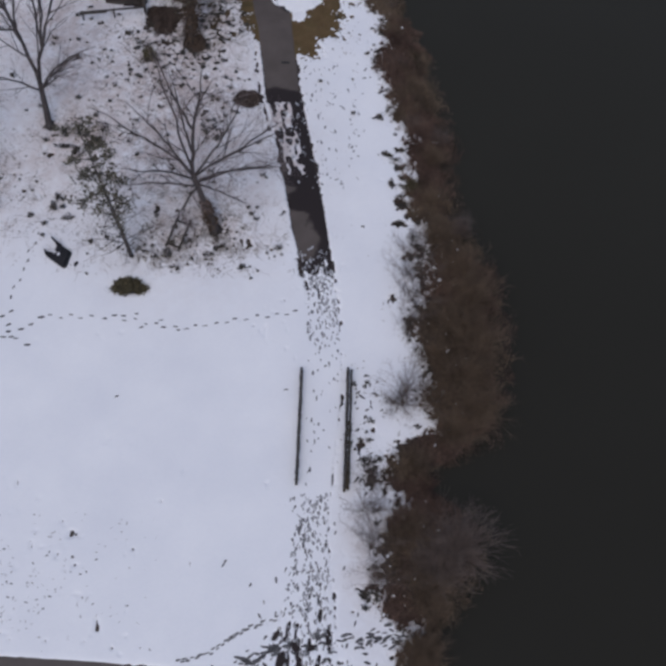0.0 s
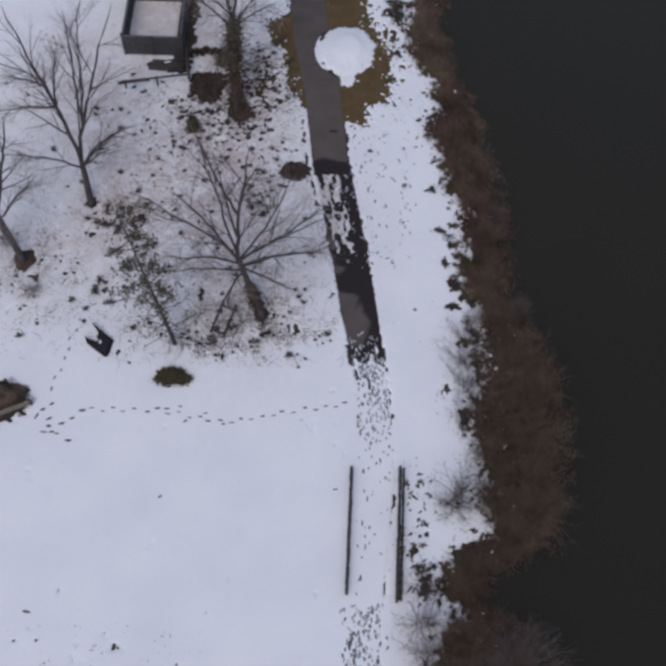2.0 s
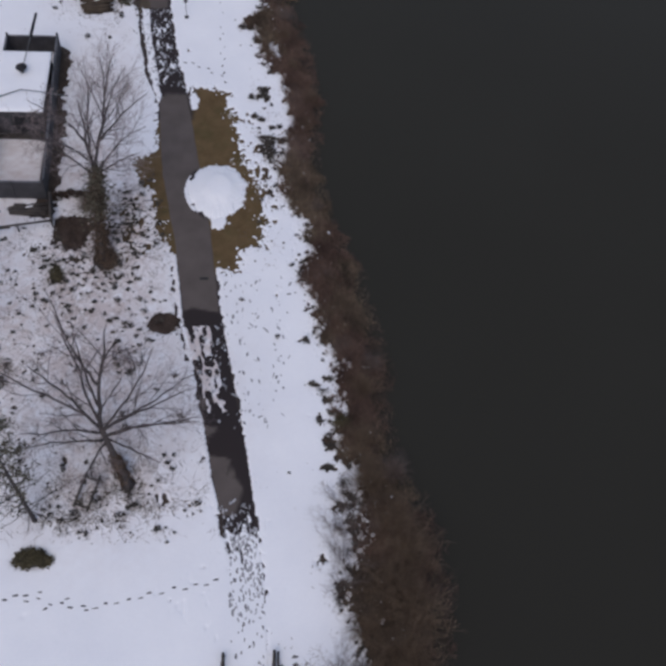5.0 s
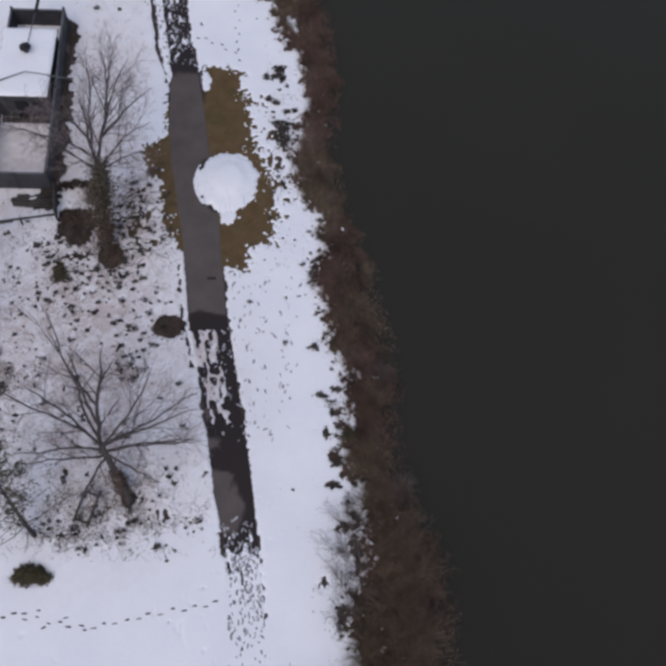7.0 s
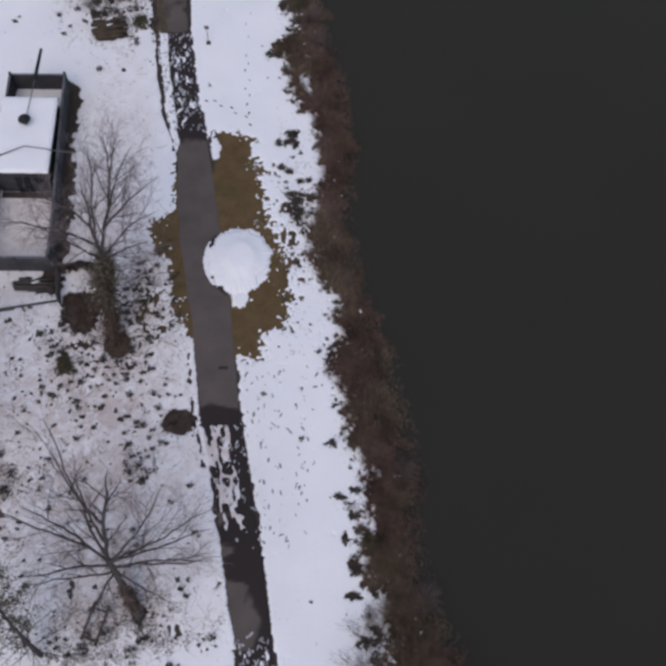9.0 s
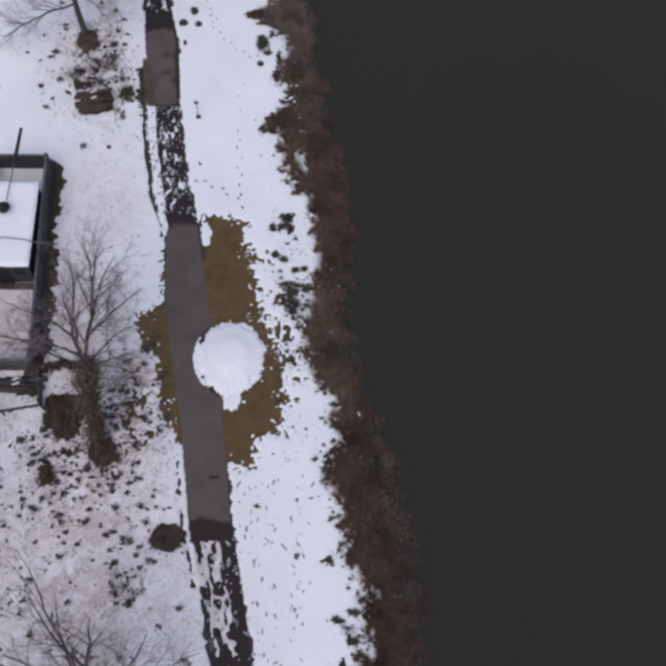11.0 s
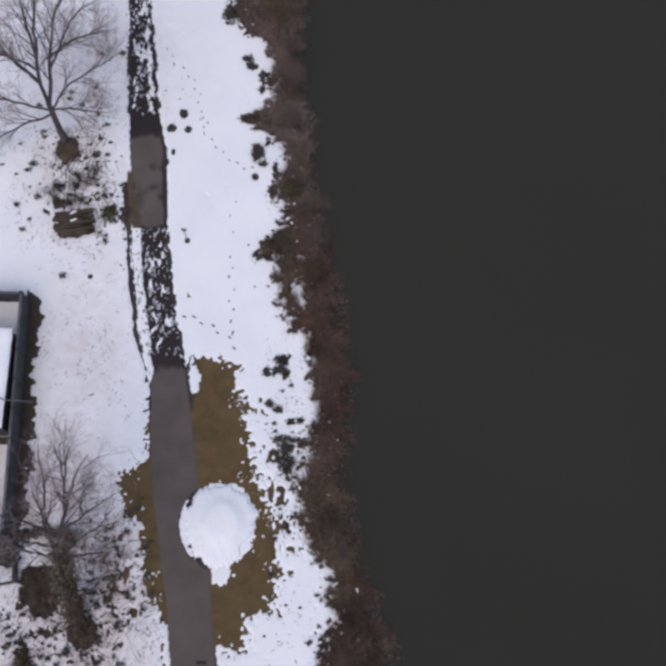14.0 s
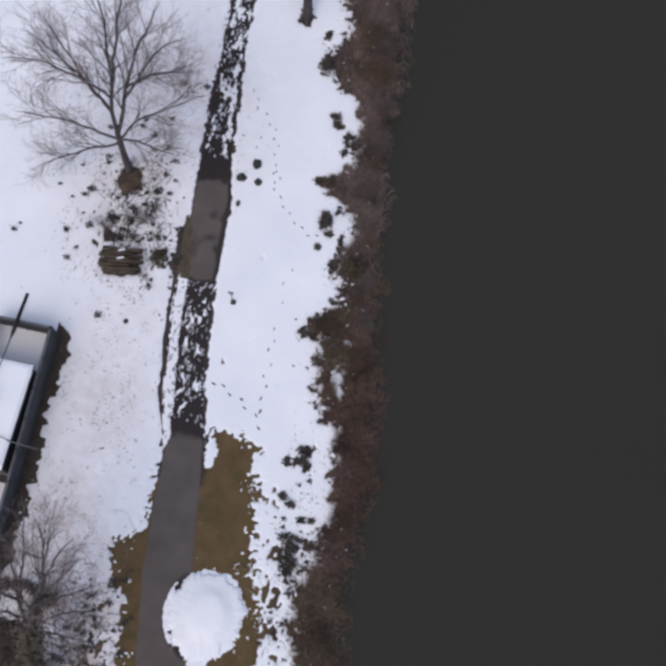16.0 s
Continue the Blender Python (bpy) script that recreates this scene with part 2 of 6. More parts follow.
EDGE_NORTH = [(28.0, 2.4), (28.6, 1.6), (29.3, 2.4), (30.0, 3.3), (31, 3.1), (32.2, 2.45), (33.7, 2.5), (34.7, 3.35), (35.8, 2.9), (36.8, 2.1), (37.2, 0.9), (38.1, 0.3), (38.8, 1.4), (39.9, 2.3),
              (41.2, 2.3), (42.4, 2.2), (43.6, 1.7), (44.1, 1.3), (44.6, 0.5), (45.4, -0.4), (46.8, -1.3), (47.9, -1.1), (48.7, -0.45), (51.7, -0.75), (90, -2)]
SNOW_EDGE = EDGE_SOUTH + EDGE_MIDDLE + EDGE_NORTH
# Dark growth that breaks the snow along the bank: x, y, half length east, half length north.
BANK_SPOTS = [(2.9, 20.1, 0.42, 0.28), (3.38, 20.85, 0.38, 0.3), (3.5, 19.9, 0.26, 0.26), (2.46, 19.93, 0.22, 0.16), (2.55, 18.0, 0.2, 0.2), (3.15, 17.54, 0.14, 0.14), (3.95, 16.8, 0.22, 0.2),
              (4.55, 16.9, 0.16, 0.14), (3.6, 15.2, 0.5, 0.65), (3.75, 14.2, 0.42, 0.7), (4.75, 15.5, 0.55, 0.28), (6.37, 2.9, 0.26, 0.6), (6.1, 3.8, 0.22, 0.26), (6.9, -0.3, 0.24, 0.4)]
BANK_SPOTS += [(6.1, -2.4, 0.5, 0.13), (6.76, -5.8, 0.4, 0.17), (7.54, -5.4, 0.36, 0.17), (7.5, -7.0, 0.42, 0.2), (7.9, -7.8, 0.36, 0.28), (7.0, -8.3, 0.26, 0.45), (7.64, -9.96, 0.5, 0.55),
               (8.38, -10.96, 0.5, 0.4), (7.37, -11.8, 0.6, 0.2), (8.8, -14.0, 0.4, 0.65), (8.1, -14.4, 0.36, 0.4), (8.8, -15.6, 0.36, 0.6), (7.95, -19.6, 0.34, 0.8), (5.28, -30.5, 0.36, 0.5), (5.0, -37.4, 0.36, 0.36)]
BANK_SPOTS += [(0.21, 42.8, 0.3, 0.24), (0.69, 42.2, 0.3, 0.24), (1.5, 41.5, 0.36, 0.32), (1.42, 40.4, 0.16, 0.26), (1.95, 40.9, 0.3, 0.4), (0.35, 38.0, 0.42, 0.22), (1.25, 35.45, 0.32, 0.5), (1.6, 34.68, 0.24, 0.26),
               (1.1, 33.58, 0.18, 0.14), (2.08, 37.1, 0.13, 0.3), (1.89, 36.2, 0.15, 0.3), (2.49, 34.2, 0.18, 0.5), (2.32, 32.5, 0.16, 0.4), (-1.1, 46.5, 0.34, 0.6), (-1.4, 48.6, 0.24, 0.3), (1.5, 28.0, 0.36, 0.32), (2.05, 28.1, 0.26, 0.36)]
# Snow lying by itself out among the reeds.
ISLANDS = [(8.6, -7.5, 0.22, 0.8), (9.0, -26.8, 0.6, 0.4), (9.86, -24.6, 0.22, 0.3), (10.9, -25.0, 0.2, 0.22), (7.2, -32.0, 0.4, 0.6), (6.0, -30.8, 0.4, 0.3), (7.85, -39.2, 0.55, 0.4), (4.3, 27.9, 0.42, 0.16),
           (4.15, 25.6, 0.3, 0.7), (4.45, 24.9, 0.28, 0.5), (4.9, 14.7, 0.4, 0.5), (4.75, 13.7, 0.24, 0.4), (8.85, -1.2, 0.16, 0.2), (9.0, -4.2, 0.16, 0.3)]
WATER_EDGE = [(-60, 9), (-41, 9.4), (-38, 9.8), (-36, 10.9), (-33.5, 11.2), (-31.2, 9), (-29.6, 9.2), (-28.6, 12.2), (-25.2, 13.3), (-18.7, 13.8),
              (-14.4, 12.9), (-11.4, 11.2), (-7.5, 11.1), (-4.2, 11.45), (0, 10.15), (4.7, 9.2), (8.5, 8.0), (12.2, 7.1), (16.2, 7.2), (20, 7.5), (22.6, 6.75), (24.8, 6.55), (27, 6.05),
              (30.1, 5.3), (32.5, 5.15), (35, 4.8), (37.4, 4.55), (40, 4.1), (42.6, 3.7), (46, 3.4), (52, 3.2), (90, 2.0)]
ROAD_WEST = [(-60, -1.5), (-46, -0.6), (-41, 0.0), (-34, 0.8), (-31, 1.0), (-24, 1.15), (-19, 1.2), (-15.2, 0.7), (-12.6, 0.08), (-8.3, -0.65), (-3, -1.62),
             (-0.9, -2.2), (4.6, -2.95), (8.2, -3.62), (12.3, -4.4), (16.7, -4.8), (20, -5.0), (21.5, -5.55), (23.6, -6.0), (28.2, -6.72), (31.8, -6.95), (35.5, -7.4),
             (38.6, -7.65), (43.6, -8.05), (48, -8.35), (90, -10)]
ROAD_EAST = [(-60, 3.4), (-46, 3.6), (-41, 3.5), (-34, 2.8), (-31, 3.0), (-24, 3.6), (-19, 3.3), (-15.2, 2.85), (-12.6, 2.5), (-8.3, 1.82), (-3, 0.86),
             (0.6, 0.22), (3.6, -0.1), (7.9, -0.58), (13.8, -1.6), (18.2, -2.35), (21.5, -3.05), (24.8, -3.83), (29.4, -4.52), (32.4, -4.65), (35.5, -4.9),
             (38.4, -5.6), (43.6, -6.3), (48, -6.8), (90, -8.2)]


def land_height(x, y):
    """The bank falls from the edge of the snow into the water."""
    start, edge = along(BANK_TOP, y), along(WATER_EDGE, y)
    f = np.clip((x - start) / np.maximum(edge - start, 0.5), 0, 3)
    wavy = 0.08 * smooth_noise(x, y, 1.4, 52) * np.clip(f * 3, 0, 1)
    return -0.52 * f * f - 0.5 * np.clip(f - 1, 0, 3) + wavy


def inside(points, x, y):
    """Signed distance to a closed outline: above zero outside."""
    best, odd = np.full(x.shape, 1e9), np.zeros(x.shape, bool)
    for (ax, ay), (bx, by) in zip(points, points[1:] + points[:1]):
        t = np.clip(((x - ax) * (bx - ax) + (y - ay) * (by - ay)) / ((bx - ax) ** 2 + (by - ay) ** 2), 0, 1)
        best = np.minimum(best, np.hypot(x - ax - t * (bx - ax), y - ay - t * (by - ay)))
        cross = ((ay > y) != (by > y)) & (x < (bx - ax) * (y - ay) / (by - ay + 1e-9) + ax)
        odd ^= cross
    return np.where(odd, -best, best)


GRASS_EAST = [(-2.76, 20.66), (-2.47, 20.88), (-1.57, 21.2), (-0.64, 21.0), (0.28, 20.7), (0.66, 20.2), (0.63, 19.2), (1.33, 17.9), (1.26, 16.35), (1.6, 15.0), (2.0, 13.6), (2.15, 12.7), (2.65, 12.3), (2.85, 11.0), (3.28, 9.7), (3.6, 8.1),
              (3.75, 7.3), (3.34, 6.5), (2.88, 5.6), (2.19, 5.1), (1.6, 4.65), (1.69, 3.3), (0.93, 3.1), (0.04, 3.35), (-0.9, 3.4), (-1.4, 7.0), (-2.3, 13.5), (-3.0, 18.0)]
GRASS_WEST = [(-4.5, 18.9), (-5.02, 18.9), (-4.97, 16.3), (-4.87, 14.7), (-5.35, 14.0), (-6.6, 13.3), (-6.33, 12.2), (-5.88, 11.1), (-5.28, 10.8), (-4.86, 10.1), (-4.84, 8.95), (-4.6, 7.7), (-4.28, 6.4), (-3.8, 5.5), (-3.3, 4.6), (-2.4, 4.6), (-2.9, 8.2), (-3.7, 12.3)]


# Bare ground round trunks and heaps: x, y, half length east, half length north.
BARE = [(-5.15, -12.8, 0.5, 0.5), (-17.5, -4.3, 0.4, 0.45), (-8.0, 4.2, 0.85, 1.0), (-10.35, 6.6, 1.35, 1.65), (-11.2, 7.3, 0.55, 0.6), (-11.5, 35.5, 0.85, 0.95), (-3.55, -1.05, 1.15, 0.88),
        (-10.4, -17.6, 1.1, 0.62), (-10.6, 29.8, 1.35, 0.85), (-21.3, -9.2, 0.8, 0.9), (-20.4, -19.6, 1.35, 1.3), (-11.1, 2.7, 0.4, 0.6), (-13.5, 8.5, 1.7, 0.75),
        (-3.2, 49.6, 0.5, 0.6), (3.5, 32.6, 0.9, 0.9), (-6.2, 27.3, 0.15, 0.15)]
# Stretches where litter and trodden spots show through: x, y, spread, share.
LITTER = [(-9.5, 3.5, 3.6, 0.42), (-6.5, -13.5, 3.2, 0.34), (-10.5, -11, 3.5, 0.25), (-14.8, -6.5, 2.0, 0.4), (-11.5, 6.5, 3.0, 0.38), (-21, -10, 2.5, 0.45), (-11.0, 32.4, 2.2, 0.60),
          (-8.6, 30.6, 1.6, 0.45), (-6.4, 7.8, 2.1, 0.64), (-8.3, 7.2, 1.6, 0.62), (-6.2, 5.2, 1.3, 0.6), (-5.8, -4.1, 1.3, 0.42), (-3.4, -13.6, 2.4, 0.29), (-16.5, -38, 5.0, 0.24), (-12.0, -36, 4.0, 0.20),
          (4.2, 5.6, 1.3, 0.36), (1.9, 17.4, 0.8, 0.62), (5.0, -27.5, 1.6, 0.26), (1.2, -1.0, 1.2, 0.1), (5.4, -31.0, 1.5, 0.34), (4.2, 20.5, 1.0, 0.2),
          (3.0, 40, 2.0, 0.3)]
LITTER += [(3.8, 10.0, 1.5, 0.6), (2.5, 14.6, 0.8, 0.68), (3.2, 12.4, 0.8, 0.62), (0.2, 0.0, 2.6, 0.08), (-12, -9, 8.0, 0.16), (-9.3, 20.0, 4.0, 0.11), (1.2, -41.0, 4.5, 0.2), (8.0, -17, 1.2, 0.3), (7.8, -25, 1.2, 0.3)]


# Stretches of thin snow over grass, some with painted twig or fence shade: x, y, spread east, spread north, share.
THIN_SHADED = [(-14.9, 12.8, 2.2, 3.0, 0.75), (-15.0, -1.0, 5.0, 4.5, 0.9), (-8.0, -6.5, 5.0, 5.5, 1.05), (-9.0, 1.0, 4.5, 5.0, 1.1), (-15.0, -5.0, 4.5, 5.0, 0.9), (-7.0, -12.5, 3.5, 2.0, 0.9), (-11.0, 34.5, 2.4, 3.4, 0.7), (-10.5, 42.0, 3.8, 4.5, 0.6),
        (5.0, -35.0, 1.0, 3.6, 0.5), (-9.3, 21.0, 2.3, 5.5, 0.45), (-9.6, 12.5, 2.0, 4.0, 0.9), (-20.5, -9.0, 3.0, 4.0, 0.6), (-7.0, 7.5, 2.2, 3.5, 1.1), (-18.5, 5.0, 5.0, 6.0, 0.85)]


def road_cover(y):
    """How far snow lies on the path, from bare (-1.5) to whole (1.2)."""
    steps = [(-60, 1.1), (-46.5, 1.1), (-45.5, 0.1), (-42, 0.0), (-39.5, 0.3), (-37, 0.62), (-34, 0.9), (-30.5, 1.1), (-20.0, 1.1), (-18.0, 0.6), (-16, 0.12), (-15, -0.35), (-14.4, -1.5),
             (-8.4, -1.5), (-7.9, -0.1), (-6.0, 0.16), (-3.5, 0.26), (-1.5, 0.26), (-0.8, -1.5), (20.2, -1.5), (21.3, -0.20), (22.2, 0.02), (28.5, 0.02), (29.4, -0.2), (30.2, -1.5), (37.8, -1.5),
             (38.4, -0.5), (39.5, -0.12), (44, -0.05), (60, 0.0)]
    ys, cs = zip(*steps)
    return np.interp(y, ys, cs)


def trail(points, step=0.62, side=0.13):
    """Footprints along a line: x, y, heading."""
    out, left, flip = [], 0.0, 1
    for (ax, ay), (bx, by) in zip(points, points[1:]):
        far = math.hypot(bx - ax, by - ay)
        ux, uy = (bx - ax) / far, (by - ay) / far
        s = left
        while s < far:
            flip = -flip
            out.append((ax + ux * s - uy * side * flip + random.uniform(-0.06, 0.06), ay + uy * s + ux * side * flip + random.uniform(-0.06, 0.06), math.atan2(uy, ux)))
            s += step * random.uniform(0.8, 1.2)
        left = s - far
    return out


PRINTS = []
PRINTS += trail([(-15.8, -20.0), (-14.4, -19.95), (-12.2, -20.0), (-10.8, -19.9), (-8.9, -20.3), (-6.9, -20.5), (-4.8, -20.2), (-2.4, -19.6), (0.6, -19.1)], 0.66, 0.1)
PRINTS += [(-10.5, -19.78, 0.1), (-9.7, -19.6, 0.1), (-9.3, -20.57, 0.5), (-6.94, -20.68, 0.1), (-8.1, -20.0, 0.3)]
PRINTS += [(-18.2, -20.1, 0.3), (-17.7, -20.7, 0.5), (-17.66, -21.2, 0.1), (-17.9, -21.6, 0.0), (-17.4, -21.57, 0.2), (-17.1, -21.67, 0.1), (-16.87, -21.0, 0.3), (-16.3, -20.63, 0.3), (-16.3, -22.1, 0.0), (-15.8, -21.56, 0.9), (-17.7, -19.7, 0.6), (-18.5, -20.55, 1.2)]
PRINTS += trail([(-18.0, -18.7), (-17.95, -18.2), (-17.4, -16.8), (-17.3, -15.2), (-16.86, -13.8), (-16.64, -12.4)], 0.7, 0.06)
PRINTS += trail([(0.1, -38.8), (-0.85, -39.15), (-1.7, -39.5), (-2.45, -40.0), (-3.4, -40.7), (-4.3, -41.05), (-5.3, -41.3)], 0.2, 0.05)
PRINTS += trail([(-3.0, 23.8), (-1.9, 23.3), (-0.4, 22.4), (0.4, 21.6)]) + trail([(-0.1, 22.6), (0.1, 23.4), (-0.1, 25.2), (-0.2, 28.0)], 0.7) + trail([(0.9, 34.2), (0.3, 34.33), (-0.59, 34.81), (-1.4, 35.66), (-2.1, 36.5), (-2.55, 37.3), (-2.75, 38.5), (-2.94, 39.9), (-3.33, 40.95), (-3.93, 41.7), (-4.64, 42.2), (-5.5, 43.8)], 0.6, 0.1)
PRINTS += trail([(-2.35, 37.6), (-2.45, 38.5)], 0.5) + trail([(-4.3, 39.6), (-3.9, 40.4)], 0.7) + trail([(-0.3, 29.5), (-0.2, 32.5)], 1.2)
PRINTS += trail([(2.6, -4.0), (1.8, 0.5), (2.6, 2.6)], 1.3, 0.4) + trail([(4.2, -8.0), (4.4, -2.0), (4.8, 1.6)], 1.0, 0.3) + trail([(1.3, -2.5), (0.9, 2.5)], 0.7, 0.35)
PRINTS += trail([(-24.4, 19.2), (-23.4, 18.6), (-22.7, 17.2), (-22.0, 16.2), (-21.3, 14.7), (-21.0, 12.8)], 0.6) + trail([(-23.1, 11.4), (-21.8, 9.8), (-20.8, 9.1)], 0.6) + trail([(-23.5, 31.0), (-22.4, 26.0)], 0.7)
PRINTS += trail([(1.9, -23.5), (1.8, -31.0)], 1.5, 0.1)
PRINTS += [(-13.1, -35.6, 0.3), (-13.0, -35.4, 1.0), (-3.1, -35.9, 1.1), (-3.0, -35.7, 1.1), (-1.5, -37.0, 1.2), (0.1, -24.7, 0.2), (-10.3, -25.5, 0.5), (-15.1, -39.1, 1.0), (-15.1, -38.9, 1.2), (-13.3, -38.1, 0.4)]
for _ in range(24):
    PRINTS.append((random.gauss(-14.5, 4.0), random.gauss(-37.5, 2.2), random.uniform(0, 3.1)))
for _ in range(70):
    PRINTS.append((random.uniform(0.4, 5.5), random.uniform(-9, 3), random.uniform(0.8, 2.4)))
for _ in range(16):
    PRINTS.append((random.uniform(4.2, 6.0), random.uniform(-31.0, -23.5), random.uniform(0, 3.1)))
for _ in range(5):
    PRINTS.append((random.uniform(-12, -6), random.uniform(18, 34), random.uniform(0, 3.1)))


def snow_depth(x, y):
    """The share of snow: over zero where it lies."""
    n1, n2, n3 = rough_noise(x, y, 0.55, 1), rough_noise(x, y, 0.28, 2), rough_noise(x, y, 1.6, 3)
    n4 = smooth_noise(x, y, 0.17, 4)
    d = along(SNOW_EDGE, y) - x
    m = np.minimum(1.0, d * 0.95 + 0.05 + 0.55 * n1 + 0.75 * n2 + 0.45 * n4)
    m = np.where((d < 0) & (d > -1.2), np.maximum(m, 1.8 * (n2 + 0.35 * n1 - 0.70 + 0.22 * d)), m)
    for bx, by, rx, ry in BANK_SPOTS:
        m = np.minimum(m, 1.15 * (np.hypot((x - bx) / rx, (y - by) / ry) - 0.92) + 0.6 * n1 + 1.15 * n2 + 0.85 * n4)
    for bx, by, rx, ry in ISLANDS:
        m = np.maximum(m, 0.9 * (0.9 - np.hypot((x - bx) / rx, (y - by) / ry)) + 0.7 * n1 + 1.0 * n2 + 0.6 * n4)
    near = (np.abs(x) < 9) & (y > 0) & (y < 24)
    for outline in (GRASS_EAST, GRASS_WEST):
        sd = np.full(x.shape, 9.0)
        sd[near] = inside(outline, x[near], y[near])
        m = np.minimum(m, sd * 1.3 + 0.38 * n1 + 0.5 * n2 + 0.5 * n4 - 0.02 + np.where((sd < 0) & (sd > -0.8) & ((x < along(ROAD_WEST, y) - 0.5) | (x > along(ROAD_EAST, y) + 0.25)) & (n2 + 0.3 * n1 > 0.6), 2.2 * (n2 + 0.3 * n1 - 0.6) - sd * 1.3, 0))
    md = np.hypot((x + 0.2) / 2.12, (y - 10.55) / 2.36)
    m = np.maximum(m, np.where(md < 1.4, 2.6 * (0.97 - md) + 0.35 * n2 + 0.25 * n1, -1))
    m = np.maximum(m, np.where(md < 1.6, 1.4 * (0.75 - np.hypot((x + 0.2) / 0.95, (y - 7.65) / 0.75)) + 0.7 * n2 + 0.3 * n1, -1))
    # a snowy corner left between path and grass
    m = np.maximum(m, np.where(x > along(ROAD_EAST, y) + 0.12, 0.75 - np.hypot((x + 2.2) / 0.42, (y - 19.6) / 1.0) + 0.5 * n2, -1))
    for bx, by, rx, ry in BARE:
        m = np.minimum(m, 1.6 * (np.hypot((x - bx) / rx, (y - by) / ry) - 1.0) + 0.5 * n1 + 0.3 * n2)
    share = np.zeros(x.shape)
    for lx, ly, s, k in LITTER:
        share = np.maximum(share, k * np.exp(-0.5 * ((x - lx) ** 2 + (y - ly) ** 2) / s**2))
    speck = 0.42 * smooth_noise(x * 1.35, y * 0.8, 0.26, 21) + 0.38 * smooth_noise(x, y, 0.7, 22) + 0.2 * smooth_noise(x, y, 2.2, 23)
    m = np.minimum(m, 3.0 * (0.74 - 1.12 * share - speck))
    # the path
    w, e = along(ROAD_WEST, y), along(ROAD_EAST, y)
    lane = (x - 0.5 * (w + e)) / 1.0
    grain = 0.55 * smooth_noise(x - w, y, 0.2, 31) + 0.6 * smooth_noise((x - w) * 2.0, y, 0.42, 32) + 0.25 * smooth_noise(x, y, 0.9, 33)
    grain = np.where(y > 37, 0.75 * smooth_noise((x - w) * 2.4, y * 0.75, 0.42, 34) + 0.45 * smooth_noise((x - w) * 1.6, y, 0.2, 35), grain)
    grain = np.where(y < -14.6, 0.55 * smooth_noise(x - w, y * 0.5, 0.2, 31) + 0.65 * smooth_noise((x - w) * 1.7, y * 0.5, 0.42, 32) + 0.3 * smooth_noise(x, y * 0.6, 0.9, 33), grain)
    cover = road_cover(y)
    curls = 0.34 - 1.7 * np.abs(smooth_noise((x - w) * 2.5, y * 0.75, 0.62, 36)) + 0.35 * smooth_noise((x - w) * 1.5, y * 0.9, 0.24, 37) + 0.4 * smooth_noise(x, y, 0.9, 38)
    grain = np.where(((y > -9) & (y < 0)) | ((y > 20) & (y < 31)), curls, grain)
    on = np.where(md < 1.12, -1.0, np.minimum(x - w, e - x) + 0.06 * n2)
    across = np.abs(lane) / np.maximum(0.5 * (e - w), 0.5)
    border = np.clip((across - 0.56) / 0.3, 0, 1) * np.where((cover > -0.4) & (cover < 0.2), 0.55, 0)
    lane_east = np.where((y > -9) & (y < -1.2), np.clip(((x - w) / (e - w) - 0.66 - 0.05 * (y + 1) / 7) / 0.16, 0, 1) * 0.9, 0)
    path = cover + 0.1 * (border > 0) - border + grain * np.where(cover > 0.7, 0.5, 0.85)
    m = np.where(on > 0, np.minimum(m, path - lane_east), m)
    # the ragged edge beside the trodden stretches
    m = np.where((on <= 0) & (on > -0.2) & (cover < 0.6) & (cover > -0.6), np.minimum(m, path + 0.3 - on * 2.0), m)
    m = np.where((on <= 0) & (on > -0.45) & (x > w + 1), np.minimum(m, -on * np.where(y < 2.5, 2.2, 3.0) + 0.7 * n1 + np.where(y < 2.5, 0.7, 0.2) * n2 - 0.05), m)
    # the snowy strip and the bared edging along the west side
    strip = (y > 19.2 + 0.5 * n3) & (y < 31.4 + 0.6 * n1) & (x > w - 0.7) & (x < w + (0.62 + 0.1 * n3 + 0.15 * n1) * np.clip((y - 18.9) / 3.2, 0, 1))
    side = np.where(x < w + 0.02, 2.4 * (np.abs(x - w + 0.24 - 0.05 * n3) - 0.19) + 0.28 * n1 + 0.15 * n3, 0.6 + 0.4 * n2)
    m = np.where(strip, np.where(x > w + 0.02, np.where(y < 29.6 + 0.4 * n1, np.maximum(m, side), m), np.minimum(m, side)), m)
    m = np.where((y > 20.6) & (y < 29.8) & (x > w + 0.6 + 0.1 * n3) & (x < w + 0.85 + 0.12 * n1), np.minimum(m, -0.35 + 0.6 * n2), m)
    # a bared verge beside the path
    verge = 2.2 * (np.abs(x - w + 0.12) - 0.58 * np.clip((34.2 - y) / 1.6, 0, 1)) + 0.45 * n1 + 0.25 * n2
    m = np.where((y > 30.2) & (y < 34.6) & (x < w + 0.1) & (x > w - 1.2), np.minimum(m, verge), m)
    # a bared line of edging just west of the path
    line = 2.6 * (np.abs(x - w + 0.40 + 0.05 * n3) - 0.10) + 0.55 * n2 + 0.45 * n1
    m = np.where((y > -4.0) & (y < 4.4) & (x > w - 0.8) & (x < w - 0.1), np.minimum(m, line), m)
    # the strip under the fence, sheltered from the snow
    m = np.where((x > -13.2) & (x < -11.2) & (y > 8.8) & (y < 26.0), np.minimum(m, 1.5 * (x + 11.65 + 0.035 * (y - 9.6)) + 0.7 * n1 + 0.4 * n2 + 0.25 * n3 + 1.6 * np.clip(y - 24.6, 0, 2)), m)
    # the cross path to the south
    off = y + 41.17 + 0.037 * (x + 14)
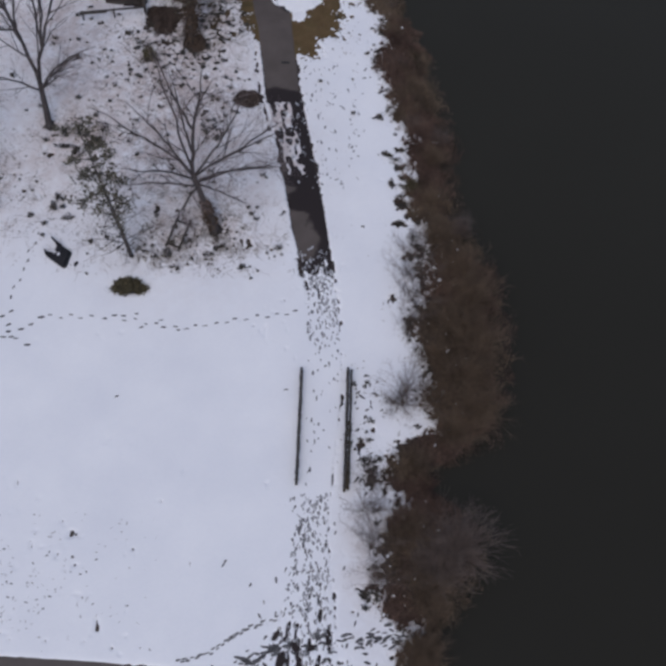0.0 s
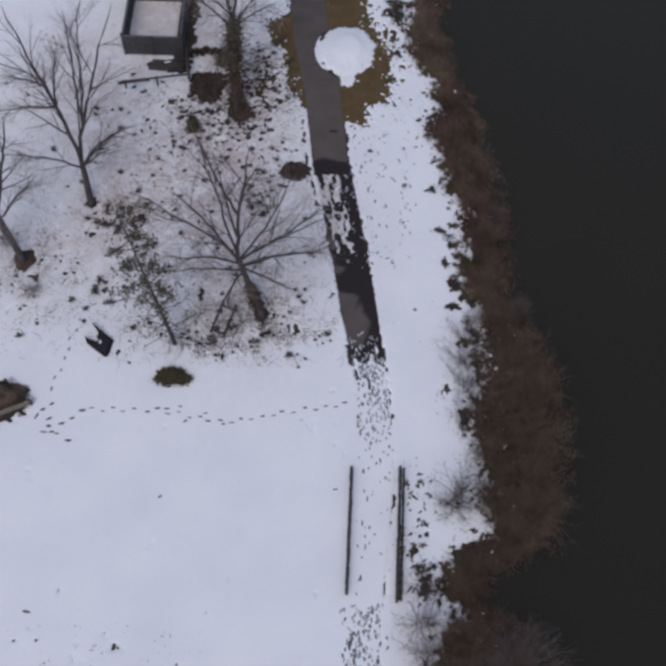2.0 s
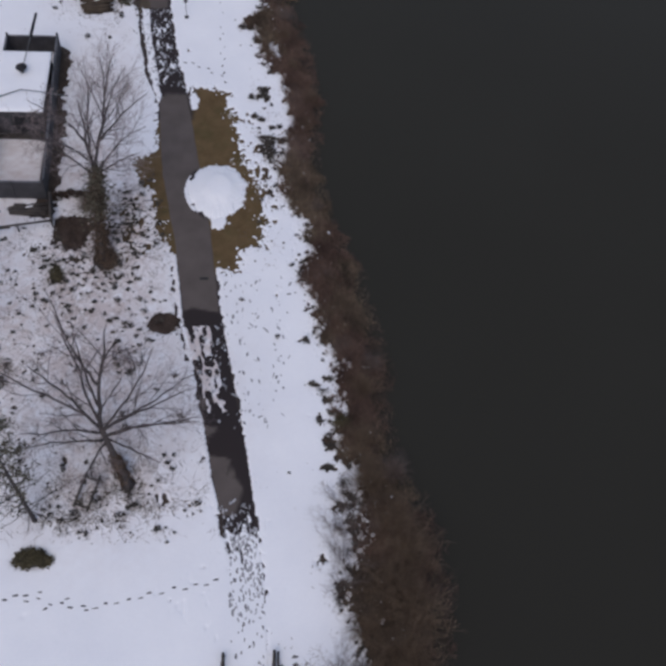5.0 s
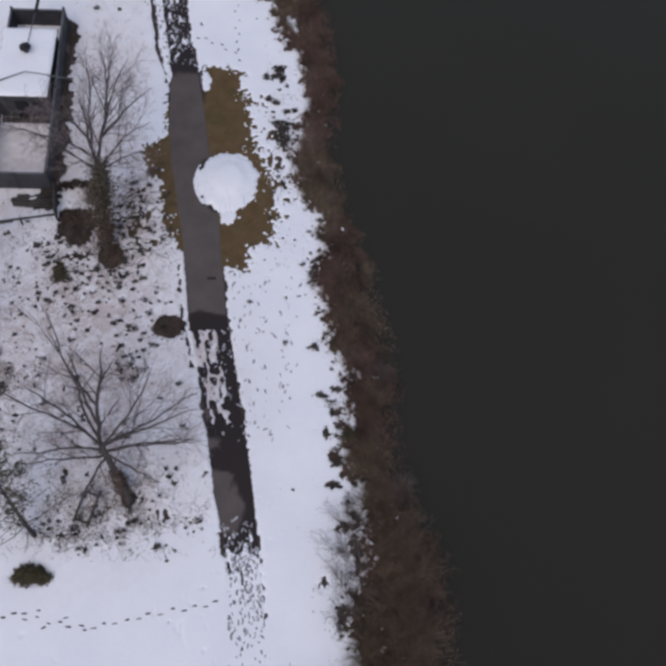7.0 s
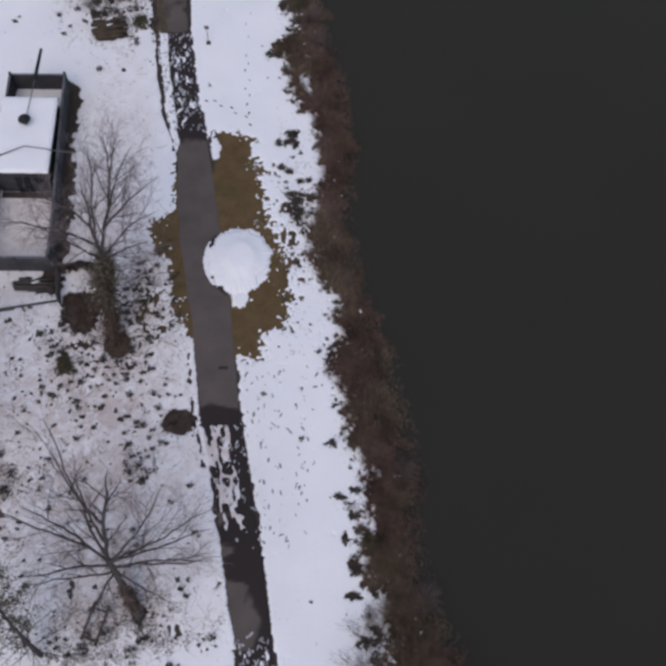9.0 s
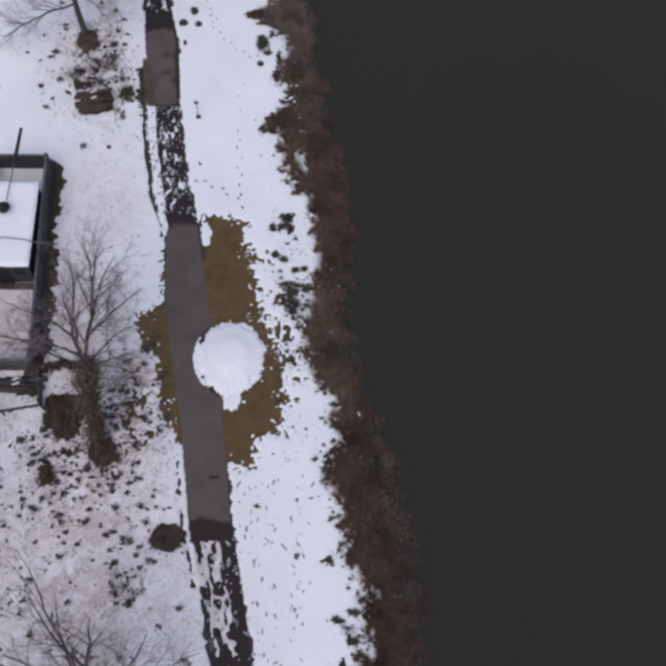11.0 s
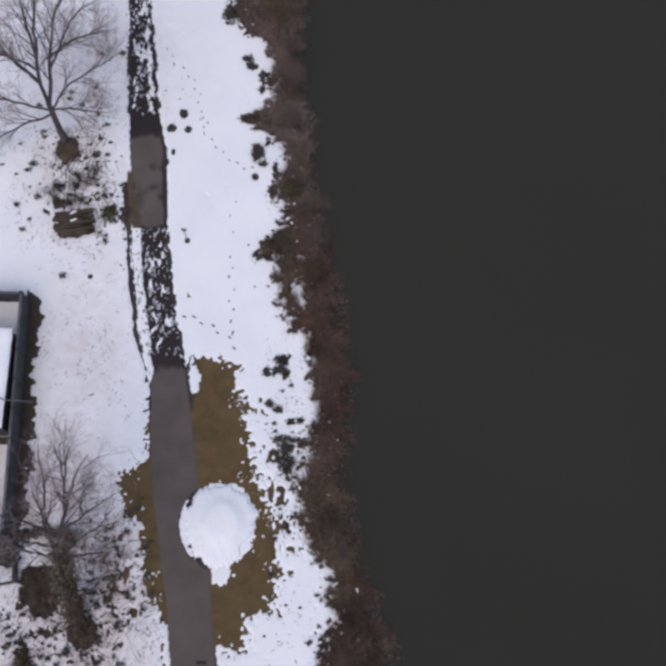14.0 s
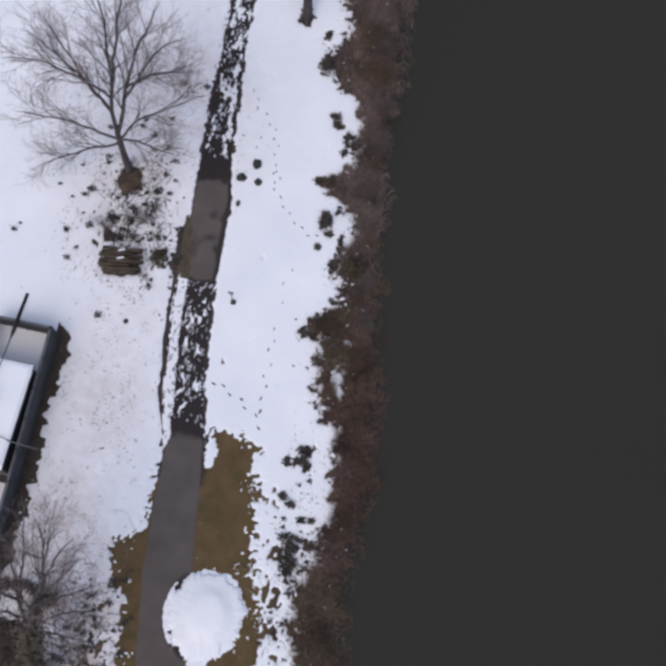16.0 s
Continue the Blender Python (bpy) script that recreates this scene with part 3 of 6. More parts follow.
    m = np.where((y < -40.5) & (x < -3) & (x > -30), np.minimum(m, 2.5 * np.maximum(off, -3.0 - off) + 0.25 * n2 + 0.5 * np.clip(x + 7.0, 0, 9) + 0.5 * np.clip(-25.0 - x, 0, 9) + 0.6 * n1 * ((x > -7) | (x < -25))), m)
    m = np.where((y < -46.6) & (x < 6), np.maximum(m, 0.8), m)
    return m


def spread_axis(parts, far):
    """Coordinates: fine steps in the given stretches, then growing steps out to far."""
    out = []
    for a, b, step in parts:
        out += list(np.arange(a, b - step * 0.5, step))
    out.append(parts[-1][1])
    grow = [1.5, 4, 10, 25, 60, 150, 400, 1000]
    lo, hi = parts[0][0], parts[-1][1]
    return np.array([lo - g for g in reversed(grow) if lo - g > -far - 50] + out + [hi + g for g in grow if hi + g < far + 50])


def sheet(name, xs, ys, height, mat, label, kind, category, share=None):
    gx, gy = np.meshgrid(xs, ys)
    z = height(gx, gy)
    co = np.stack([gx, gy, z], -1).reshape(-1, 3)
    nx, ny = len(xs), len(ys)
    idx = np.arange(nx * ny).reshape(ny, nx)
    quads = np.stack([idx[:-1, :-1], idx[:-1, 1:], idx[1:, 1:], idx[1:, :-1]], -1).reshape(-1, 4)
    if share is not None:
        keep = (share(gx, gy).reshape(-1)[quads] > -0.6).any(1)
        quads = quads[keep]
        used = np.zeros(len(co), bool)
        used[quads.ravel()] = True
        remap = np.cumsum(used) - 1
        co, quads = co[used], remap[quads]
    me = bpy.data.meshes.new(name)
    me.vertices.add(len(co))
    me.vertices.foreach_set("co", co.astype(np.float32).ravel())
    me.loops.add(quads.size)
    me.loops.foreach_set("vertex_index", quads.astype(np.int32).ravel())
    me.polygons.add(len(quads))
    me.polygons.foreach_set("loop_start", np.arange(0, quads.size, 4, dtype=np.int32))
    me.polygons.foreach_set("use_smooth", np.ones(len(quads), bool))
    me.update(calc_edges=True)
    me.materials.append(mat)
    ob = new(name, me)
    tagged(ob, label, category, kind=kind)
    return ob


def ground_z(x, y):
    return land_height(x, y) + 0.012 * rough_noise(x, y, 0.5, 51)


gxs = spread_axis([(-34, 16, 0.4)], 2500)
gys = spread_axis([(-50, 66, 0.4)], 2500)
ground = sheet("ground", gxs, gys, ground_z, M["ground"], "brown winter grass and bare soil by the lake", "structure", "ground")
co = np.empty(len(ground.data.vertices) * 3, np.float32)
ground.data.vertices.foreach_get("co", co)
cx, cy = co[0::3].astype(float), co[1::3].astype(float)
soil = np.clip((cx - along(SNOW_EDGE, cy) + 1.6) / 1.0, 0, 1)
for bx, by, rx, ry in BARE + BANK_SPOTS:
    soil = np.maximum(soil, np.clip(2.2 - np.hypot((cx - bx) / rx, (cy - by) / ry), 0, 1))
soil = np.maximum(soil, ((cx < -2.0) & ((cy < 4) | (cx < -7.2))) * 0.8)
soil = np.maximum(soil, (cy < -16) * 0.9)
verge = np.maximum(along(ROAD_WEST, cy) - cx, cx - along(ROAD_EAST, cy))
soil = np.maximum(soil, (verge < 1.0) * ((cy < 2.8) | (cy > 21.4)))
soil = np.maximum(soil, (cx < -2) * (verge < 1.0) * (cy > 17.5))
att = ground.data.attributes.new("soil", "FLOAT", "POINT")
att.data.foreach_set("value", soil.astype(np.float32))

sxs = spread_axis([(-30, -9, 0.14), (-9, 10, 0.07)], 900)
sxs = sxs[sxs < 10.5]
sys_ = spread_axis([(-47, 60, 0.085)], 900)


SNOW_SHARE = {}


def snow_share(x, y):
    if "m" not in SNOW_SHARE:
        SNOW_SHARE["m"] = snow_depth(x, y)
    return SNOW_SHARE["m"]


def snow_z(x, y):
    m = snow_share(x, y)
    return snow_top(x, y, m)


def snow_top(x, y, m):
    lumps = 0.02 * smooth_noise(x, y, 3.5, 61) + 0.004 * smooth_noise(x, y, 0.9, 62)
    return land_height(x, y) + 0.022 + np.tanh(m * 3.2) * 0.045 + lumps * np.clip(m * 2, 0, 1)


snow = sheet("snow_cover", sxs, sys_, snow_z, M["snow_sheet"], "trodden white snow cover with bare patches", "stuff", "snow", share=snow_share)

co = np.empty(len(snow.data.vertices) * 3, np.float32)
snow.data.vertices.foreach_get("co", co)
cx, cy = co[0::3].astype(float), co[1::3].astype(float)
# thin also carries the shade painted under crowns and in the yard
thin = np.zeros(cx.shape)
for lx, ly, sx, sy, k in THIN_SHADED:
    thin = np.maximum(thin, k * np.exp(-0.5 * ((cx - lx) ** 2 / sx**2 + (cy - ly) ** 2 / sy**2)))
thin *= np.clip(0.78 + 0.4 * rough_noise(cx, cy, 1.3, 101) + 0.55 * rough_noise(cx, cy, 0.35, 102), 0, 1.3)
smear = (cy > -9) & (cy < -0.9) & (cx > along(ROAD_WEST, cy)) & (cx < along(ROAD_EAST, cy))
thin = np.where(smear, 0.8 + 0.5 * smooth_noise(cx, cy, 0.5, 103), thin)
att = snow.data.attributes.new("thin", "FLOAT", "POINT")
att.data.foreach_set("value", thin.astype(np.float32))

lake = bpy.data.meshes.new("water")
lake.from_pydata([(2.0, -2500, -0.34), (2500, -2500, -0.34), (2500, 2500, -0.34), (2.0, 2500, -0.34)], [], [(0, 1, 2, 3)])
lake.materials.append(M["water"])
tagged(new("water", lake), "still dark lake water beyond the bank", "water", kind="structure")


# ---- building helpers ----
def part(name, bm, mat, parent=None, label="", smooth=False):
    me = bpy.data.meshes.new(name)
    bm.to_mesh(me)
    bm.free()
    me.materials.append(mat)
    if smooth:
        for p in me.polygons:
            p.use_smooth = True
    ob = new(name, me)
    if parent:
        ob.parent = parent
    if label:
        tagged(ob, label)
    return ob


def thing(name, x, y, z, label, category, group="", turn=0.0):
    ob = new(name)
    ob.matrix_basis = pose(x, y, z, 0, 0, turn)
    return tagged(ob, label, category, group)


def box(bm, x0, y0, z0, x1, y1, z1, bevel=0.0, rough=0.0):
    made = bmesh.ops.create_cube(bm, size=1)["verts"]
    for v in made:
        v.co = Vector((x0 + (v.co.x + 0.5) * (x1 - x0), y0 + (v.co.y + 0.5) * (y1 - y0), z0 + (v.co.z + 0.5) * (z1 - z0)))
        if rough:
            v.co += Vector([random.uniform(-rough, rough) for _ in range(3)])
    if bevel:
        edges = list({e for v in made for e in v.link_edges})
        bmesh.ops.bevel(bm, geom=edges, offset=bevel, segments=1, affect="EDGES")
    return bm


class Tubes:
    """Tapered round pieces gathered into one mesh."""

    def __init__(self):
        self.v, self.f = [], []

    def add(self, pts, radii, sides):
        start = len(self.v)
        for k, (p, r) in enumerate(zip(pts, radii)):
            d = (pts[min(k + 1, len(pts) - 1)] - pts[max(k - 1, 0)]).normalized()
            a = d.orthogonal().normalized()
            b = d.cross(a)
            for s in range(sides):
                t = 2 * math.pi * s / sides
                self.v.append(p + (a * math.cos(t) + b * math.sin(t)) * r)
        for k in range(len(pts) - 1):
            for s in range(sides):
                i, j = start + k * sides + s, start + k * sides + (s + 1) % sides
                self.f.append((i, j, j + sides, i + sides))
        self.f.append(tuple(range(start + (len(pts) - 1) * sides, start + len(pts) * sides)))
        if sides > 3:
            self.f.append(tuple(reversed(range(start, start + sides))))

    def mesh(self, name, mat):
        me = bpy.data.meshes.new(name)
        me.from_pydata([tuple(v) for v in self.v], [], self.f)
        me.materials.append(mat)
        for p in me.polygons:
            p.use_smooth = True
        return me

    def object(self, name, mat, parent=None, label=""):
        ob = new(name, self.mesh(name, mat))
        ob.parent = parent
        if label:
            tagged(ob, label)
        return ob


def rod(a, b, r, sides=6, r2=None):
    t = Tubes()
    t.add([Vector(a), Vector(a).lerp(Vector(b), 0.5), Vector(b)], [r, r if r2 is None else (r + r2) / 2, r if r2 is None else r2], sides)
    return t


# ---- the asphalt path ----
def path_material():
    """Grey asphalt, dry and pale where it has drained, dark where meltwater stands and in the mound's painted contact
    shadow.
    """
    mat = M["asphalt"].copy()
    mat.name = "path_asphalt"
    nt = mat.node_tree
    b = nt.nodes["Principled BSDF"]
    old = b.inputs["Base Color"].links[0].from_socket
    att, mix, rr = nt.nodes.new("ShaderNodeAttribute"), nt.nodes.new("ShaderNodeMix"), nt.nodes.new("ShaderNodeMapRange")
    att.attribute_name = "wetness"
    mix.data_type = "RGBA"
    mix.inputs[7].default_value = (0.029, 0.0225, 0.0225, 1)
    b.inputs["Specular IOR Level"].default_value = 0.18
    nt.links.new(att.outputs["Fac"], mix.inputs[0])
    nt.links.new(old, mix.inputs[6])
    nt.links.new(mix.outputs[2], b.inputs["Base Color"])
    rr.inputs["To Min"].default_value, rr.inputs["To Max"].default_value = 0.9, 0.65
    nt.links.new(att.outputs["Fac"], rr.inputs["Value"])
    nt.links.new(rr.outputs[0], b.inputs["Roughness"])
    return mat


def road_height(x, y):
    w, e = along(ROAD_WEST, y), along(ROAD_EAST, y)
    k = (x - w) / (e - w)
    return 0.010 + 0.018 * (1 - (2 * k - 1) ** 2)


def build_road():
    ys = np.arange(-48, 62.01, 0.15)
    us = np.linspace(0, 1, 25)
    u, y = np.meshgrid(us, ys)
    w, e = along(ROAD_WEST, y), along(ROAD_EAST, y)
    edge = 0.05 * smooth_noise(y * 0 + np.where(u < 0.5, 0.0, 30.0), y, 0.7, 71) * (np.abs(u - 0.5) * 2) ** 6
    x = w + (e - w) * u + edge
    z = 0.012 + 0.018 * (1 - (2 * u - 1) ** 2) - 0.06 * (np.abs(2 * u - 1) > 0.99)
    nx, ny = len(us), len(ys)
    idx = np.arange(nx * ny).reshape(ny, nx)
    quads = np.stack([idx[:-1, :-1], idx[:-1, 1:], idx[1:, 1:], idx[1:, :-1]], -1).reshape(-1, 4)
    me = bpy.data.meshes.new("path")
    me.from_pydata(np.stack([x, y, z], -1).reshape(-1, 3).tolist(), [], quads.tolist())
    n = rough_noise(x, y, 1.7, 72)
    n2 = rough_noise(x, y, 0.5, 73)
    steps = [(-48, 1), (-15.4, 1), (-14.8, 0.6), (-13.6, 0.25), (-11.2, 0.15), (-10.8, 1.2), (-9.6, 1.1), (-9.2, 0.6), (-9.0, 0.6), (-8.7, 1.2), (-7.0, 1.0), (-0.9, 1), (-0.4, 0.9), (0.2, 0.1), (0.8, 0), (19.6, 0), (20.6, 0.9), (29.2, 1), (29.9, 0.6), (30.6, 0.15), (36.0, 0.1), (37.2, 0.8), (62, 1)]
    sy, sv = zip(*steps)
    wet = np.interp(y, sy, sv)
    wet = wet + np.where((y > -15) & (y < -6.8), 1.3 * (u - 0.5), 0)
    wet = np.clip((wet + 0.55 * n * (wet > 0.08) + 0.15 * n2 - 0.45) * 5 + 0.5, 0, 1)
    rim = np.clip(1 - np.minimum(u, 1 - u) * (e - w) / 0.10, 0, 1) * 0.7
    wide = np.clip(1 - (1 - u) * (e - w) / (0.34 + 0.16 * n), 0, 1)
    wet = np.maximum(wet, np.where((y > 29.5) & (y < 38), np.clip(wide * 4, 0, 0.9), 0))
    # ring at the mound's foot: meltwater, with its contact shadow painted in
    melt_shade = np.hypot((x + 0.2) / 2.14, (y - 10.5) / 2.4) - 1.07 - 0.05 * n2
    wet = np.maximum(np.maximum(wet, rim), np.clip(1 - melt_shade * 14, 0, 1))
    att = me.attributes.new("wetness", "FLOAT", "POINT")
    att.data.foreach_set("value", wet.astype(np.float32).ravel())
    me.materials.append(path_material())
    for p in me.polygons:
        p.use_smooth = True
    return tagged(new("path", me), "grey asphalt lakeside path, wet and partly snowed over", "path", kind="structure")


def mud_verge():
    """Brown mud spread over the west edge of the path."""
    ys = np.arange(29.3, 34.01, 0.1)
    us = np.linspace(0, 1, 7)
    u, y = np.meshgrid(us, ys)
    wide = np.interp(y, [29.3, 29.7, 30.2, 31.5, 33.3, 34.0], [0.15, 0.70, 0.62, 0.42, 0.16, 0.02])
    x = along(ROAD_WEST, y) - 0.25 + (wide + 0.25 + 0.10 * rough_noise(y * 0, y, 0.5, 74)) * u
    z = np.maximum(road_height(x, y), 0.012) + 0.012
    nx, ny = len(us), len(ys)
    idx = np.arange(nx * ny).reshape(ny, nx)
    quads = np.stack([idx[:-1, :-1], idx[:-1, 1:], idx[1:, 1:], idx[1:, :-1]], -1).reshape(-1, 4)
    me = bpy.data.meshes.new("mud_verge")
    me.from_pydata(np.stack([x, y, z], -1).reshape(-1, 3).tolist(), [], quads.tolist())
    me.materials.append(M["mud"])
    return tagged(new("mud_verge", me), "brown mud over the edge of the path", "mud", kind="structure")


build_road()
mud_verge()
cross = bmesh.new()
rows = []
for k in range(20):
    x = -30 + k * 1.5
    y = -41.17 - 0.037 * (x + 14) - 0.25 * math.exp(-((x + 6) ** 2) / 3)
    rows.append((cross.verts.new((x, y - 3.0, 0.02)), cross.verts.new((x, y - 0.05, 0.022)), cross.verts.new((x, y + 0.05, -0.02))))
for a, b in zip(rows, rows[1:]):
    for k in range(2):
        cross.faces.new((a[k], b[k], b[k + 1], a[k + 1]))
tagged(part("path_south", cross, M["asphalt"]), "grey asphalt path crossing the snowy meadow", "path", kind="structure")


# ---- marks in the snow ----
def footprints():
    """Trodden slushy prints, singly along the trails and crowded on the path."""
    rs = random.Random(9)
    marks = [(x, y, h, (0.95 if -6 < x < 1 else 0.6) if y < -34 else 0.72 if y > 24 else 1.35 if x < -15.7 and y < -19 else 1.0) for x, y, h in PRINTS if not (x > 0.3 and -10 < y < 4)]
    for _ in range(270):
        y = -31.2 - 14 * rs.random() ** 0.62
        w, e = float(along(ROAD_WEST, y)), float(along(ROAD_EAST, y))
        f = rs.gauss(0.45, 0.25 + 0.014 * (-31 - y))
        marks.append((w + (e - w) * f, y, 1.57 + rs.gauss(-0.05, 0.3), rs.uniform(0.55, 1.15)))
    for _ in range(50):
        y = -15.8 - 7.5 * rs.random() ** 1.5
        w, e = float(along(ROAD_WEST, y)), float(along(ROAD_EAST, y))
        marks.append((w + (e - w) * rs.uniform(0.05, 0.95), y, 1.57 + rs.gauss(0.15, 0.3), rs.uniform(0.45, 0.95)))
    for _ in range(24):
        y = rs.uniform(-31, -22)
        marks.append((rs.uniform(1.4, 3.4), y, 1.57 + rs.gauss(0, 0.3), rs.uniform(0.4, 0.75)))
    for _ in range(120):
        f = rs.random()
        marks.append((-2.2 + 9.6 * f, -41.3 + 1.3 * min(f * 2.2, 1) + 0.7 * max(f - 0.75, 0) * 4 + rs.gauss(0, 0.3), rs.gauss(0.25, 0.35), rs.uniform(0.7, 1.9)))
    for _ in range(60):
        marks.append((rs.gauss(2.0, 2.2), rs.uniform(-43.5, -41), rs.uniform(0, 3.1), rs.uniform(0.8, 1.7)))
    for _ in range(8):
        marks.append((4.4 + abs(rs.gauss(0, 0.7)), rs.uniform(-32, -23.5), rs.uniform(0, 3.1), rs.uniform(0.8, 1.7)))
    xs, ys = np.array([m[0] for m in marks]), np.array([m[1] for m in marks])
    m = snow_depth(xs, ys)
    zs = snow_top(xs, ys, m)
    verts, faces = [], []
    for (x, y, h, s), z, share in zip(marks, zs, m):
        if share < 0.1:
            continue
        i = len(verts)
        a, b = 0.16 * s * rs.uniform(0.8, 1.25), 0.058 * s * rs.uniform(0.7, 1.2)
        for k in range(10):
            t = 2 * math.pi * k / 10
            r = rs.uniform(0.8, 1.15)
            u, v = a * math.cos(t) * r, b * math.sin(t) * r * (1.15 if math.cos(t) > 0 else 0.9)
            verts.append((x + u * math.cos(h) - v * math.sin(h), y + u * math.sin(h) + v * math.cos(h), z + 0.012))
        verts.append((x, y, z + 0.006))
        faces += [(i + k, i + (k + 1) % 10, i + 10) for k in range(10)]
    me = bpy.data.meshes.new("footprints")
    me.from_pydata(verts, [], faces)
    me.materials.append(M["slush"])
    return tagged(new("footprints", me), "grey slushy footprints trodden into the snow", "footprints", kind="stuff")


footprints()


def slush():
    """Half-melted grey scraps on the trodden stretches of the path."""
    rs = random.Random(19)
    xs, ys = [], []
    for y0, y1, n in ((-6.4, -0.9, 50), (20.9, 29.8, 150), (38.2, 56, 200), (-17.5, -14.0, 60), (-21.5, -15.5, 150), (-45, -31.5, 330)):
        for _ in range(n):
            y = rs.uniform(y0, y1)
            w, e = float(along(ROAD_WEST, y)), float(along(ROAD_EAST, y))
            xs.append(w + (e - w) * rs.uniform(0.04, 0.97))
            ys.append(y)
    for x, y, _ in PRINTS:
        if x > 0.3 and -10 < y < 4:
            xs.append(x)
            ys.append(y)
    xs, ys = np.array(xs), np.array(ys)
    zs = np.maximum(snow_top(xs, ys, snow_depth(xs, ys)), 0.034) + 0.006
    verts, faces = [], []
    for x, y, z in zip(xs, ys, zs):
        i, h = len(verts), 1.57 + rs.gauss(0.1, 0.5)
        a, b = rs.uniform(0.06, 0.22), rs.uniform(0.03, 0.09)
        for k in range(9):
            t, r = 2 * math.pi * k / 9, rs.uniform(0.65, 1.25)
            u, v = a * math.cos(t) * r, b * math.sin(t) * r
            verts.append((x + u * math.cos(h) - v * math.sin(h), y + u * math.sin(h) + v * math.cos(h), z))
        verts.append((x, y, z + 0.02))
        faces += [(i + k, i + (k + 1) % 9, i + 9) for k in range(9)]
    me = bpy.data.meshes.new("slush")
    me.from_pydata(verts, [], faces)
    me.materials.append(M["greyslush"])
    return tagged(new("slush", me), "half melted grey slush on the trodden path", "slush", kind="stuff")


slush()


# Where dead grass and leaves poke through: x, y, spread east, spread north, how many.
TIPS = [(-8, -5.5, 4.5, 5.5, 7128), (-14.5, -7.5, 5, 4.5, 5148), (-6, -13, 2.8, 2.2, 2995), (-9.5, 4, 3.2, 3.2, 5148), (-20.5, -9.5, 2.2, 2.8, 2376), (-11, 33.5, 2, 2.6, 4118), (-8.6, 30.5, 0.9, 1.4, 1188), (-10, 17, 1.6, 5.5, 748), (-17, 4, 4.5, 3.5, 2772), (-14.3, -4.5, 1.3, 1.3, 1108), (5, -27.5, 0.9, 2.6, 475), (3.2, 9, 0.9, 3.5, 792), (3.6, 17, 0.9, 2.8, 528), (5.4, -32.5, 0.8, 1.6, 475), (-6.5, 7.8, 1.5, 2.6, 5000), (7.8, -16, 0.8, 2.2, 475), (7.4, -24.5, 0.8, 1.8, 475), (-13.5, -36.5, 3.5, 2.6, 554)]
TIPS += [(-10.3, -13, 1.8, 2.4, 1497), (-4.2, -13.6, 2.0, 1.4, 2400), (-8.2, -15, 2.6, 1.0, 2000), (-9.8, 38, 2.6, 3.2, 1500), (-9.0, 21, 2.0, 5.0, 1100)]


def grass_tips():
    rs = np.random.RandomState(7)
    x = np.concatenate([rs.normal(t[0], t[2], t[4]) for t in TIPS])
    y = np.concatenate([rs.normal(t[1], t[3], t[4]) for t in TIPS])
    clump = smooth_noise(x, y, 0.9, 91) + 0.6 * smooth_noise(x, y, 0.35, 92)
    keep = (clump > rs.uniform(-0.35, 0.85, len(x))) & ((x < along(ROAD_WEST, y) - 0.05) | (x > along(ROAD_EAST, y) + 0.2))
    keep &= ~((y < -16.8) & (y > -33) & (x < 1)) & ~((x > -17) & (x < -12.6) & (y > 9.7) & (y < 24.9))
    x, y = x[keep], y[keep]
    z = np.maximum(snow_top(x, y, snow_depth(x, y)), land_height(x, y)) - 0.01
    n = len(x)
    way, tall, w = rs.uniform(0, 2 * np.pi, n), rs.uniform(0.06, 0.26, n), rs.uniform(0.006, 0.022, n)
    base = np.stack([x, y, z], -1)
    tip = base + np.stack([np.cos(way) * tall, np.sin(way) * tall, tall * rs.uniform(0.15, 0.7, n)], -1)
    across = np.stack([-np.sin(way), np.cos(way), 0 * way], -1) * w[:, None]
    mid = (base + tip) / 2 + [0, 0, 0.015]
    v = np.stack([base - across * 0.6, base + across * 0.6, mid + across, tip, mid - across], 1).reshape(-1, 3)
    me = bpy.data.meshes.new("grass_tips")
    me.from_pydata(v.tolist(), [], (np.arange(n)[:, None] * 5 + [0, 1, 2, 3, 4]).tolist())
    me.materials.append(M["tips"])
    return tagged(new("grass_tips", me), "dead grass and leaves poking through thin snow", "dead grass", kind="stuff")


grass_tips()


